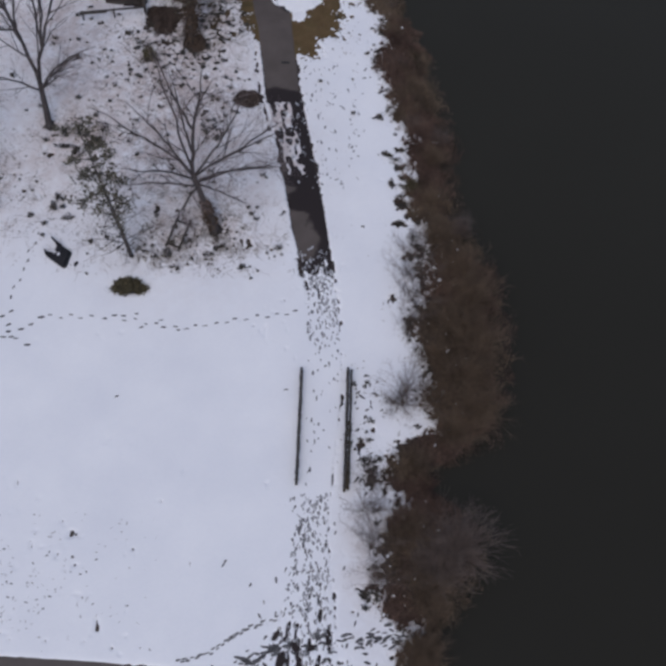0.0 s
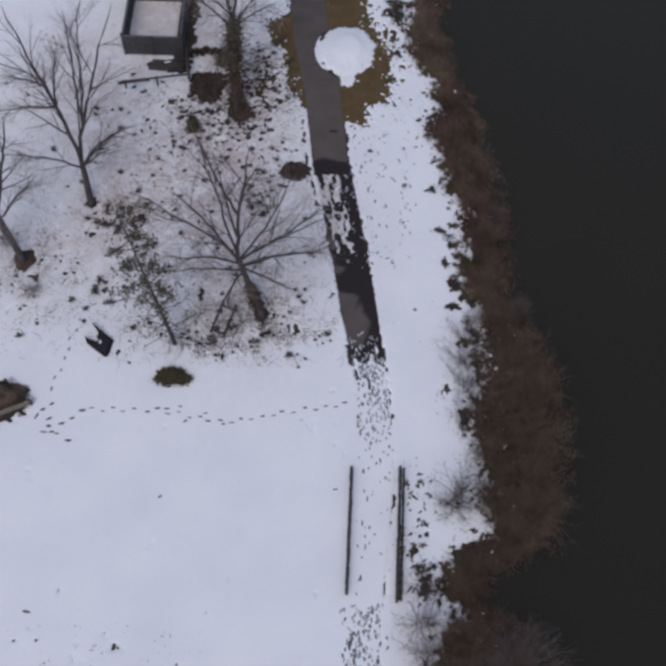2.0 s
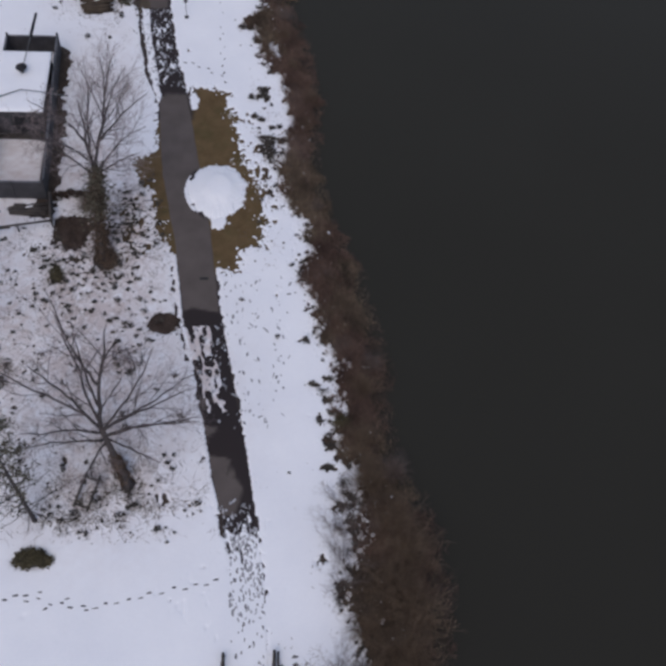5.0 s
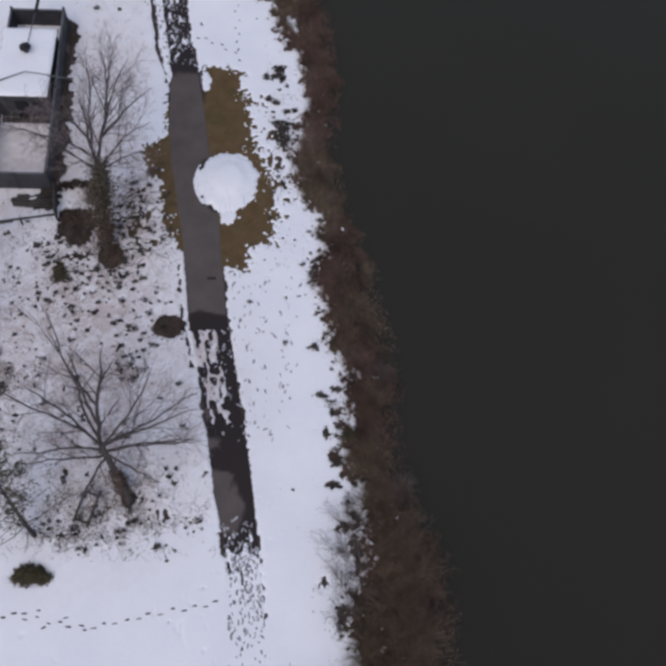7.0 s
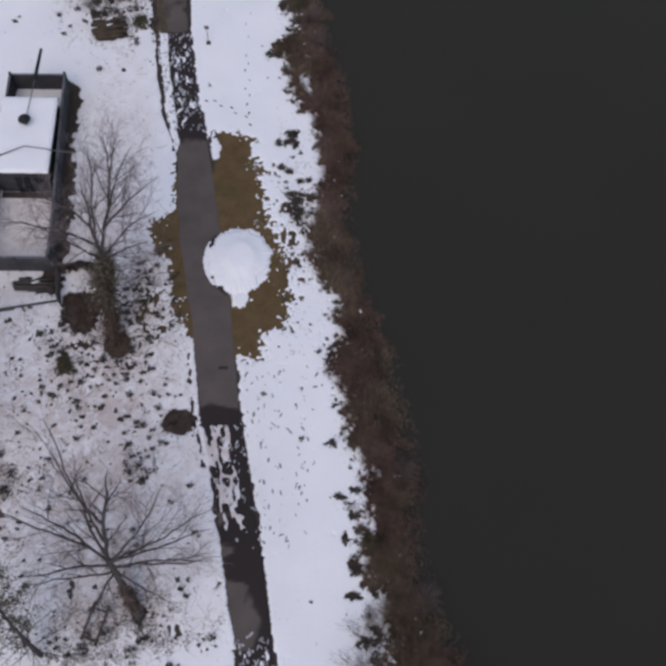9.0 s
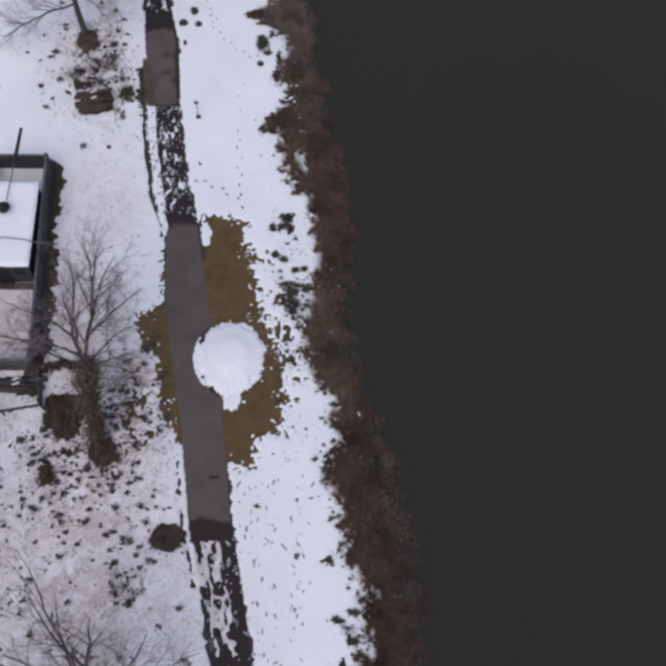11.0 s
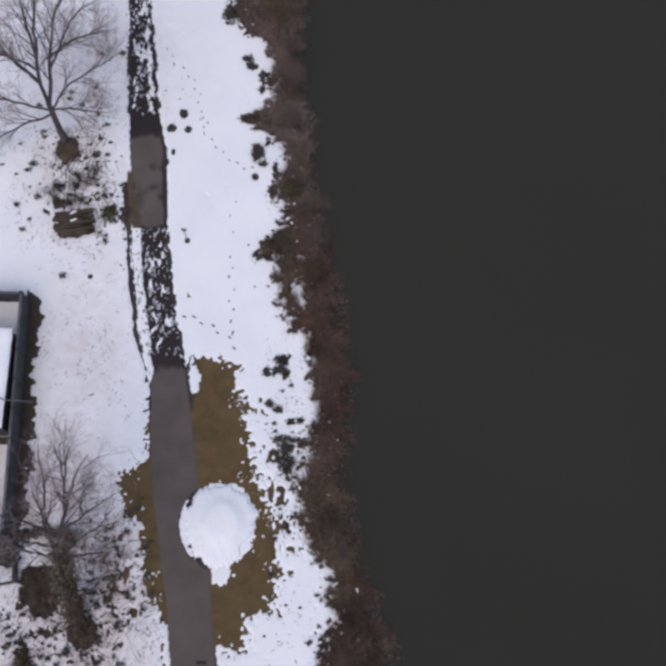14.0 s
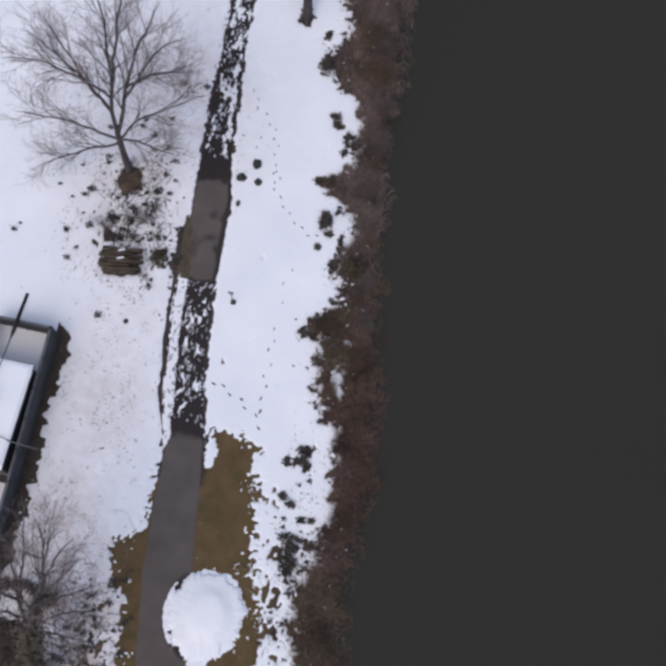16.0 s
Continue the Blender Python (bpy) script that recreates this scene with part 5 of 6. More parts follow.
def litter_heap(x, y, rx, ry, h, count, label, mat="litter"):
    """A low heap of brown leaves."""
    heap = thing("leaf_heap", x, y, 0.0, label, "leaf heap")
    bm = bmesh.new()
    bmesh.ops.create_icosphere(bm, subdivisions=3, radius=1)
    for v in bm.verts:
        n = noise.noise(v.co * 1.7 + Vector((x, y, 0)))
        v.co = Vector((v.co.x * rx * (1 + 0.25 * n), v.co.y * ry * (1 + 0.25 * n), max(v.co.z, -0.1) * h * (1 + 0.3 * n)))
    part("mass", bm, M[mat], heap)
    verts, faces = [], []
    for _ in range(count):
        a, s = random.uniform(0, 6.28), math.sqrt(random.random()) * 1.2
        s *= 1.15 + 0.3 * math.sin(3 * a + x) * math.sin(5 * a + y)
        leaf_cloud(verts, faces, Vector((math.cos(a) * rx * s, math.sin(a) * ry * s, h * max(1 - s * s, 0) + 0.03)), 0.05, 2, 0.07)
    tagged(leaves_object("loose_litter", verts, faces, M[mat], heap), kind="stuff")
    return heap


litter_heap(-3.55, -1.05, 1.05, 0.8, 0.09, 380, "low mound of brown leaves beside the path", "darklitter")
litter_heap(-5.1, -12.85, 0.4, 0.4, 0.12, 200, "brown leaf litter round a tree foot")
litter_heap(-7.5, 4.15, 0.6, 0.95, 0.12, 620, "brown leaf litter round a tree foot")
litter_heap(-10.25, 6.6, 1.05, 1.4, 0.12, 1100, "heap of dark brown leaves and brushwood", "darklitter")
litter_heap(-11.2, 7.3, 0.5, 0.6, 0.10, 240, "heap of dark brown leaves and brushwood", "darklitter")
litter_heap(-11.65, 35.55, 0.75, 0.95, 0.12, 620, "brown leaf litter round a tree foot")
litter_heap(-20.55, -19.3, 1.15, 0.95, 0.66, 900, "brown leaf heap filling the compost bin")
litter_heap(-21.3, -9.3, 0.6, 0.7, 0.14, 260, "brown leaf litter round a tree foot")


# ---- shrubs and reeds along the bank ----
def shrub_mesh(seed, radius, height, stems, mat, thick, fan=0.9):
    random.seed(seed)
    t = Tubes()
    for _ in range(stems):
        a, s = random.uniform(0, 6.28), random.uniform(0.1, 1.0) ** 0.7
        d = Vector((math.cos(a) * s * fan, math.sin(a) * s * fan, 1.1 - 0.55 * s))
        base = Vector((random.gauss(0, 0.18), random.gauss(0, 0.18), 0)) * radius * 0.7
        far = math.hypot(radius * s, height) * random.uniform(0.65, 1.0)
        pts, radii, _ = wander(base, d, far, thick, 0.006, 5, 0.14, 0.0)
        t.add(pts, radii, 3)
        sprout(t, pts, radii, far * 0.34, 1 if stems < 60 else 0, 8 if stems < 60 else 14, 0.8)
    return t.mesh("shrub", M[mat])


SHRUBS = {
    "brown": [shrub_mesh(101 + k, 1.9, 2.1, 190, "shrubtwig", 0.013) for k in range(2)],
    "fine": [shrub_mesh(121 + k, 1.9, 2.2, 210, "dimtwig", 0.008) for k in range(2)],
    "grey": [shrub_mesh(111 + k, 1.7, 2.9, 30, "dimtwig", 0.017, 0.75) for k in range(2)],
}


def shrub(kind, k, x, y, size, label, z=-0.05):
    ob = new("shrub", SHRUBS[kind][k % 2])
    ob.matrix_basis = pose(x, y, z, 0, 0, 137 * k) @ Matrix.Diagonal((size, size, size * 0.95, 1))
    return tagged(ob, label, "shrub", "bank shrubs")


random.seed(41)
GREY = [(8.3, -16.2, 0.95), (8.2, -17.8, 0.85), (7.35, -25.2, 1.05), (6.9, -25.5, 0.6), (5.2, -32.4, 0.9), (8.3, -14.0, 0.7), (5.6, -30.6, 0.6), (10.4, -34.6, 1.25), (9.2, -35.8, 1.0), (5.4, -34.4, 0.8), (5.5, -36.6, 0.8), (11.6, -12.0, 0.55), (8.0, -19.4, 0.7), (7.2, 9.0, 0.35), (10.5, -4.2, 0.45)]
NORTH = [(3.2, 44.0, 0.5), (3.6, 38.2, 0.45), (3.4, 41.4, 0.5), (4.4, 31.5, 0.42), (2.4, 48.2, 0.55), (5.0, 29.4, 0.4), (7.4, 3.0, 0.4), (8.6, -3.0, 0.45)]
for k, (x, y, s) in enumerate(NORTH):
    shrub("fine", k, x, y, s, "pale leafless shrub among the reeds", -0.2)
for k, (x, y, s) in enumerate(GREY):
    shrub("grey" if x < 8.5 else "fine", k, x, y, s, "leafless grey shrub with fine twigs at the bank", -0.05 if x < 8 else -0.3)
SAPLINGS = [(-12.2, 32.0, 0.4), (-9.9, 33.0, 0.45), (-9.6, 9.6, 0.5), (-20.2, -11.6, 0.45), (-22.5, -8.0, 0.5)]
for k, (x, y, s) in enumerate(SAPLINGS):
    shrub("grey", k, x, y, s, "thin leafless brushwood in the snow", -0.02)
BROWN = [(-9.5, 8.8, 0.42), (-8.9, 9.6, 0.42), (11.4, -15.4, 1.0), (12.0, -17.6, 1.05), (11.0, -19.8, 1.0), (12.2, -21.0, 1.1), (11.4, -23.4, 1.1), (12.0, -25.6, 1.05), (10.6, -27.0, 0.95), (9.4, -22.0, 0.8), (9.6, -25.0, 0.8), (8.0, -29.6, 0.7), (9.9, -13.0, 0.8), (8.6, -37.5, 0.9)]
BROWN += [(7.6, -33.8, 0.8), (8.2, -40.5, 0.8), (9.9, -6.0, 0.6), (9.6, -9.8, 0.65), (8.6, -1.5, 0.5), (6.9, 20.0, 0.45), (6.4, 17.2, 0.4), (6.2, 13.0, 0.36), (5.6, 23.6, 0.36), (4.9, 27.0, 0.4), (4.2, 34.5, 0.36), (3.4, 40.0, 0.36), (2.6, 46.5, 0.7), (1.4, 49.0, 0.6)]
for k, (x, y, s) in enumerate(BROWN):
    shrub("brown", k, x, y, s, "brown leafless shrub among the reeds" if x > 0 else "brown leafless brushwood under a bare tree", -0.25 if x > 0 else -0.02)


def reeds():
    """Dry brown blades between the snow and the water."""
    rs = np.random.RandomState(5)
    n = 300000
    y = rs.uniform(-46, 58, n)
    f = rs.uniform(-0.05, 1.22, n)
    a, b = along(SNOW_EDGE, y) - 0.25, along(WATER_EDGE, y)
    edge = 0.35 * rough_noise(y * 0, y, 1.1, 81) + 0.25 * rough_noise(y * 0 + 5, y, 0.4, 82)
    x = a + (b - a + edge) * f
    thick = smooth_noise(x, y, 0.8, 83) + 0.5 * smooth_noise(x, y, 0.3, 84)
    keep = (thick > -0.75 + 1.5 * np.clip(f - 0.6, 0, 1) / 0.5 + rs.uniform(-1.2, 0.5, n) + np.clip(f - 0.7, 0, 1) * rs.uniform(-2.2, 2.2, n)) & (snow_depth(x, y) < rs.uniform(-0.25, 0.05, n))
    x, y, f = x[keep], y[keep], f[keep]
    n = len(x)
    z = np.maximum(land_height(x, y), -0.36)
    tall = rs.uniform(0.35, 1.15, n) * (0.75 + 0.35 * smooth_noise(x, y, 2.2, 85)) * np.clip(0.35 + 2.2 * f, 0.35, 1) * np.clip(1.5 - 0.95 * f, 0.35, 1)
    lean, way = rs.uniform(0.1, 1.0, n), rs.uniform(0, 2 * np.pi, n) * 0.7 + 2.2 * smooth_noise(x, y, 1.5, 86)
    w = rs.uniform(0.004, 0.013, n)
    base = np.stack([x, y, z], -1)
    tip = base + np.stack([np.cos(way) * lean * tall, np.sin(way) * lean * tall, tall * (1.05 - 0.5 * lean)], -1)
    mid = base * 0.5 + tip * 0.5 + np.stack([0 * x, 0 * x, 0.14 * tall], -1)
    across = np.stack([-np.sin(way), np.cos(way), 0 * way], -1) * w[:, None]
    v = np.stack([base - across, base + across, mid + across, mid - across, tip], 1).reshape(-1, 3)
    k = np.arange(n)[:, None] * 5
    faces = (k + [0, 1, 2, 3]).tolist() + (k + [3, 2, 4]).tolist()
    me = bpy.data.meshes.new("reeds")
    me.from_pydata(v.tolist(), [], faces)
    me.materials.append(M["reed"])
    me.materials.append(M["palereed"])
    pale = (rs.uniform(0, 1, n) < np.clip((y - 27) / 10, 0, 0.8) + np.clip(0.9 * smooth_noise(x, y, 2.5, 87), 0, 0.5) * (y > 8)).astype(np.int32)
    me.materials.append(M["olivereed"])
    patch = smooth_noise(x, y, 3.2, 88) + 0.4 * smooth_noise(x, y, 0.8, 89) + rs.uniform(-0.25, 0.25, n)
    pale = np.where((patch > 0.42) & (y < 34), 2, pale).astype(np.int32)
    me.polygons.foreach_set("material_index", np.concatenate([pale, pale]))
    return tagged(new("reeds", me), "dry brown reeds and dead stalks along the bank", "reeds", kind="stuff")


reeds()


def snow_clumps():
    """Small lumps of snow caught between the reeds."""
    rs = random.Random(77)
    verts, faces = [], []

    def lump(x, y, z, s):
        i = len(verts)
        turn, thin = rs.uniform(0, 3.14), rs.uniform(0.35, 0.9)
        for k in range(7):
            t, r = 2 * math.pi * k / 7, rs.uniform(0.5, 1.4) * s
            u, v = 1.25 * r * math.cos(t), thin * r * math.sin(t)
            verts.append((x + u * math.cos(turn) - v * math.sin(turn), y + u * math.sin(turn) + v * math.cos(turn), z))
        verts.append((x, y, z + s * 0.6))
        verts.append((x, y, z - s * 0.4))
        for k in range(7):
            faces.append((i + k, i + (k + 1) % 7, i + 7))
            faces.append((i + (k + 1) % 7, i + k, i + 8))

    for _ in range(190):
        y = rs.uniform(-40, 52)
        a, b = float(along(SNOW_EDGE, y)), float(along(WATER_EDGE, y))
        f = rs.random() ** 1.6 * 0.85
        x = a + (b - a) * f
        z = float(land_height(np.array([x]), np.array([y]))[0]) + rs.uniform(0.1, 0.4)
        s = rs.uniform(0.03, 0.15) * (1.2 - 0.6 * f)
        lump(x, y, z, s)
    # crumbs left on the bared grass
    gx = np.array([rs.uniform(-6.6, 3.2) for _ in range(2600)])
    gy = np.array([rs.uniform(3.2, 21.0) for _ in range(2600)])
    deep = np.minimum(inside(GRASS_EAST, gx, gy), inside(GRASS_WEST, gx, gy))
    crowd = smooth_noise(gx, gy, 0.9, 95) + 0.5 * smooth_noise(gx, gy, 0.3, 96)
    free = (deep < 0) & (crowd > 0.34 - 0.35 * deep + 0.25 * (gx < -2.5)) & (snow_depth(gx, gy) < -0.05) & ((gx < along(ROAD_WEST, gy) - 0.1) | (gx > along(ROAD_EAST, gy) + 0.1))
    gz = land_height(gx, gy)
    for x, y, z in zip(gx[free], gy[free], gz[free]):
        lump(float(x), float(y), float(z) + 0.03, 0.022 + 0.075 * rs.random() ** 2)
    me = bpy.data.meshes.new("snow_clumps")
    me.from_pydata(verts, [], faces)
    me.materials.append(M["snow"])
    return tagged(new("snow_clumps", me), "small snow clumps caught among the reeds", "snow", kind="stuff")


snow_clumps()


# ---- snow mound on the path ----
def snow_mound():
    """Shovelled snow: a ragged low skirt, lumpy sides and a slightly raised round top."""
    mound = bmesh.new()
    rings, sides, steps = [], 220, 26
    for k in range(steps):
        f = k / (steps - 1)
        ring = []
        for s in range(sides):
            a = 2 * math.pi * s / sides
            u, v = math.cos(a), math.sin(a)
            edge = (1 - f) ** 9
            lobes = 1 + edge * (0.11 * noise.noise(Vector((u * 2.2, v * 2.2, 0.3))) - 0.07 * math.exp(-((a - 5.55) / 0.3) ** 2) + 0.10 * noise.noise(Vector((u * 5, v * 5, 1.3))) + 0.09 * noise.noise(Vector((u * 13, v * 13, 2.3))))
            tail = edge * 0.21 * math.exp(-((math.atan2(math.sin(a + 1.42), math.cos(a + 1.42)) / 0.42) ** 4)) * (0.8 + 0.9 * noise.noise(Vector((u * 17, v * 17, 5))))
            r = 2.14 * (lobes + tail) * (1 - f)
            x, y = r * u, r * v * 1.1
            h = (0.10 * min(f / 0.06, 1) + 0.34 * (1 - (1 - f) ** 2.4)) * (1 - min(tail * 1.6, 0.6))
            t = min(max((f - 0.30 - 0.05 * noise.noise(Vector((u * 2, v * 2, 7))) + 0.09 * u) / 0.34, 0), 1)
            h += 0.13 * t * t * (3 - 2 * t)
            bump = 0.025 * noise.noise(Vector((x * 1.3, y * 1.3, 4.0))) + 0.022 * noise.noise(Vector((x * 3.4, y * 3.4, 8.0))) * (1 - t * 0.7)
            ring.append(mound.verts.new((x, y, h + bump * min(f * 8, 1) - 0.02 * (k == 0))))
        rings.append(ring)
    for a, b in zip(rings, rings[1:-1]):
        for s in range(sides):
            mound.faces.new((a[s], a[(s + 1) % sides], b[(s + 1) % sides], b[s]))
    mound.faces.new(rings[-2])
    bmesh.ops.delete(mound, geom=rings[-1], context="VERTS")
    ob = part("snow_mound", mound, M["snow"], smooth=True)
    ob.matrix_basis = pose(-0.2, 10.6, 0.01)
    return tagged(ob, "large round heaped snow mound overlapping the path", "snow mound")


snow_mound()


# ---- fenced yard with shed ----
def fence_side(fence, ax, ay, bx, by, height):
    """Posts, panels of upright boards and a cap rail from a to b."""
    far = math.hypot(bx - ax, by - ay)
    count = max(round(far / 1.8), 1)
    ux, uy = (bx - ax) / far, (by - ay) / far
    turn = math.degrees(math.atan2(uy, ux))
    for k in range(count + 1):
        s = far * k / count
        bm = box(bmesh.new(), -0.06, -0.06, 0, 0.06, 0.06, height + (0.22 if k in (0, count) else 0.04), 0.01)
        part("post", bm, M["slate"], fence).matrix_basis = pose(ax + ux * s, ay + uy * s, 0, 0, 0, turn)
    for k in range(count):
        s0, s1 = far * k / count + 0.065, far * (k + 1) / count - 0.065
        boards = 10
        w = (s1 - s0) / boards
        first = None
        for j in range(boards):
            off, s = (0.005 if j % 2 else -0.005), s0 + j * w
            if first is None:
                first = part("board", box(bmesh.new(), 0, -0.012, 0.05, w * 0.985, 0.012, height - 0.05), M["slate"], fence)
                piece = first
            else:
                piece = new("board", first.data)
                piece.parent = fence
            piece.matrix_basis = pose(ax + ux * s - uy * off, ay + uy * s + ux * off, random.uniform(-0.015, 0.0), 0, 0, turn)
        bm = box(bmesh.new(), s0, -0.08, height - 0.045, s1, 0.08, height, 0.008)
        part("rail", bm, M["cap"], fence).matrix_basis = pose(ax, ay, 0, 0, 0, turn)


random.seed(51)
XW, XE, XN, YS, YN = -16.9, -12.5, -13.0, 9.55, 24.5
for ax, ay, bx, by, high in ((XW, YS, XE, YS, 2.0), (XE, YS + 0.13, XN, YN - 0.13, 2.0), (XN, YN, XW, YN, 1.75), (XW, YN - 0.13, XW, YS + 0.13, 1.9)):
    fence = thing("fence", 0, 0, -0.02, "slate grey solid board fence round the yard", "fence", "yard fence")
    fence_side(fence, ax, ay, bx, by, high)


def shed():
    x0, x1, y0, y1, h = -16.75, -13.15, 15.75, 21.75, 2.45
    s = thing("shed", 0, 0, 0.0, "dark grey wooden shed with thick snow on flat roof", "shed")
    for wall in ((x0, y0, x1, y0 + 0.12), (x0, y1 - 0.12, x1, y1), (x0, y0 + 0.125, x0 + 0.12, y1 - 0.125), (x1 - 0.12, y0 + 0.125, x1, y1 - 0.125)):
        bm = box(bmesh.new(), wall[0], wall[1], -0.05, wall[2], wall[3], h)
        part("wall", bm, M["slate"], s)
    part("roof", box(bmesh.new(), x0 - 0.15, y0 - 0.15, h + 0.004, x1 + 0.15, y1 + 0.15, h + 0.13, 0.02), M["darkwood"], s, "dark flat roof")
    door = part("door", box(bmesh.new(), -15.5, y0 - 0.06, 0.05, -14.5, y0 - 0.024, 1.95, 0.01), M["black"], s, "dark plank door")
    part("handle", box(bmesh.new(), -14.66, y0 - 0.10, 1.0, -14.6, y0 - 0.064, 1.14, 0.01), M["metal"], door)
    part("porch", box(bmesh.new(), x0, y0 - 0.55, 0.0, x1, y0 - 0.07, 0.16, 0.02), M["darkwood"], s, "low dark wooden porch step")
    part("window", box(bmesh.new(), -14.2, y0 - 0.05, 1.2, -13.5, y0 - 0.024, 1.85, 0.01), M["black"], s, "small dark window")
    bm = bmesh.new()
    bmesh.ops.create_grid(bm, x_segments=30, y_segments=44, size=0.5)
    for v in bm.verts:
        e = min(0.5 - abs(v.co.x), 0.5 - abs(v.co.y))
        x, y = (x0 + x1) / 2 + v.co.x * (x1 - x0 + 0.26), (y0 + y1) / 2 + v.co.y * (y1 - y0 + 0.26)
        wob = 0.03 * noise.noise(Vector((x * 2, y * 2, 0)))
        v.co = Vector((x + wob, y + wob, h + 0.14 + (0.12 + 0.04 * noise.noise(Vector((x, y, 1)))) * min(e / 0.03, 1)))
    tagged(part("roof_snow", bm, M["snow"], smooth=True), "thick snow lying on the shed roof", "snow")
    return s


shed()


def flue():
    f = thing("chimney", -14.95, 19.6, 2.70, "short dark metal chimney with cowl on snowy roof", "chimney")
    bm = bmesh.new()
    bmesh.ops.create_cone(bm, cap_ends=True, segments=10, radius1=0.17, radius2=0.17, depth=0.55, matrix=Matrix.Translation((0, 0, 0.2)))
    part("pipe", bm, M["metal"], f)
    bm = bmesh.new()
    bmesh.ops.create_cone(bm, cap_ends=True, segments=10, radius1=0.44, radius2=0.12, depth=0.26, matrix=Matrix.Translation((0, 0, 0.62)))
    bmesh.ops.create_cone(bm, cap_ends=True, segments=10, radius1=0.36, radius2=0.40, depth=0.12, matrix=Matrix.Translation((0, 0, 0.43)))
    part("cowl", bm, M["black"], f)


flue()
for label, a, b, c, d, r in (
    ("long thin pole lying from roof over fence", (-14.92, 20.3, 2.86), (-14.8, 22.4, 2.84), (-14.78, 23.2, 2.75), (-14.68, 26.0, 2.65), 0.13),
    ("long thin pole lying across the snowy roof", (-13.05, 17.35, 2.90), (-14.8, 17.6, 2.88), (-16.6, 16.75, 2.82), (-18.3, 16.2, 2.60), 0.14),
):
    pole = thing("pole", 0, 0, 0, label, "pole", "roof poles")
    t = Tubes()
    t.add([Vector(a), Vector(b), Vector(c)], [0.028, 0.035, 0.05], 6)
    t.object("shaft", M["metal"], pole)
    t = Tubes()
    t.add([Vector(c), Vector(c).lerp(Vector(d), 0.15), Vector(d)], [0.06, r, r * 0.8], 7)
    t.object("butt", M["black"], pole)
arm = thing("pole", 0, 0, 0, "short dark pole jutting out over the fence", "pole", "roof poles")
rod((-13.1, 17.3, 2.86), (-11.3, 17.2, 2.72), 0.045, 6, 0.06).object("shaft", M["metal"], arm)


def rail_fence():
    f = thing("rail_fence", 0, 0, 0, "dark rough wooden rail fence in the snow", "fence", "rail fences")
    for k, (x, y) in enumerate(((-16.4, 6.15), (-14.1, 6.55), (-11.75, 7.0))):
        rod((x, y, -0.1), (x, y, 0.95 if k < 2 else 1.5), 0.065, 7).object("post", M["darkwood"], f)
    rod((-16.6, 6.12, 0.82), (-11.7, 6.98, 0.86), 0.08, 7).object("rail", M["darkwood"], f)
    rod((-16.62, 6.08, 0.72), (-14.6, 6.44, 0.72), 0.09, 7).object("rail", M["darkwood"], f)


def return_fence():
    """A short close-railed length between the rail fence and the yard."""
    f = thing("rail_fence", 0, 0, 0, "short dark close railed fence beside the yard", "fence", "rail fences")
    for k in range(3):
        x, y = -11.88 - 0.14 * k, 7.25 + 1.0 * k
        rod((x, y, -0.1), (x, y, 1.25), 0.06, 7).object("post", M["darkwood"], f)
    for k in range(4):
        rod((-11.82, 7.05, 0.25 + 0.27 * k), (-12.12, 9.45, 0.22 + 0.28 * k), 0.075, 7).object("rail", M["darkwood"], f)


rail_fence()
return_fence()


def log_pile(x, y, length, depth, height, turn, label, snowed, mat):
    """Stacked round logs, the top ones with caps of snow."""
    p = thing("log_pile", x, y, 0, label, "log pile", turn=turn)
    rows = max(int(height / 0.2), 2)
    for k in range(rows):
        n = int((depth - 0.16 * k) / 0.24)
        for j in range(n):
            yy, zz = (j - (n - 1) / 2) * 0.24, 0.12 + 0.2 * k
            h = length / 2 * random.uniform(0.86, 1.0)
            s, t = random.uniform(-0.25, 0.25) * (1 + 0.3 * k), random.uniform(-0.16, 0.16)
            rod((-h + s, yy - t, zz), (h * random.uniform(0.8, 1) + s, yy + t, zz + random.uniform(-0.02, 0.06)), random.uniform(0.10, 0.125), 8).object("log", mat, p)
    for k in range(snowed):
        bm = bmesh.new()
        bmesh.ops.create_icosphere(bm, subdivisions=2, radius=1)
        for v in bm.verts:
            n = 1 + 0.5 * noise.noise(v.co * 1.8 + Vector((x, k, 0)))
            v.co = Vector((v.co.x * 0.26 * n, v.co.y * 0.06 * n + 0.05 * math.sin(v.co.x * 2.5), max(v.co.z, -0.3) * 0.06))
        ob = part("snow_cap", bm, M["snow"], p, "thin white snow cap")
        ob.matrix_basis = pose(0, depth * (0.02 + 0.28 * k), rows * 0.2 + 0.04)


random.seed(61)
log_pile(-10.55, 30.0, 2.35, 1.9, 0.7, 8, "stack of dark mossy logs with snow caps", 2, M["moss"])
log_pile(-13.55, 8.5, 2.9, 1.1, 0.55, 4, "stack of dark logs beside the fence", 2, M["darkwood"])


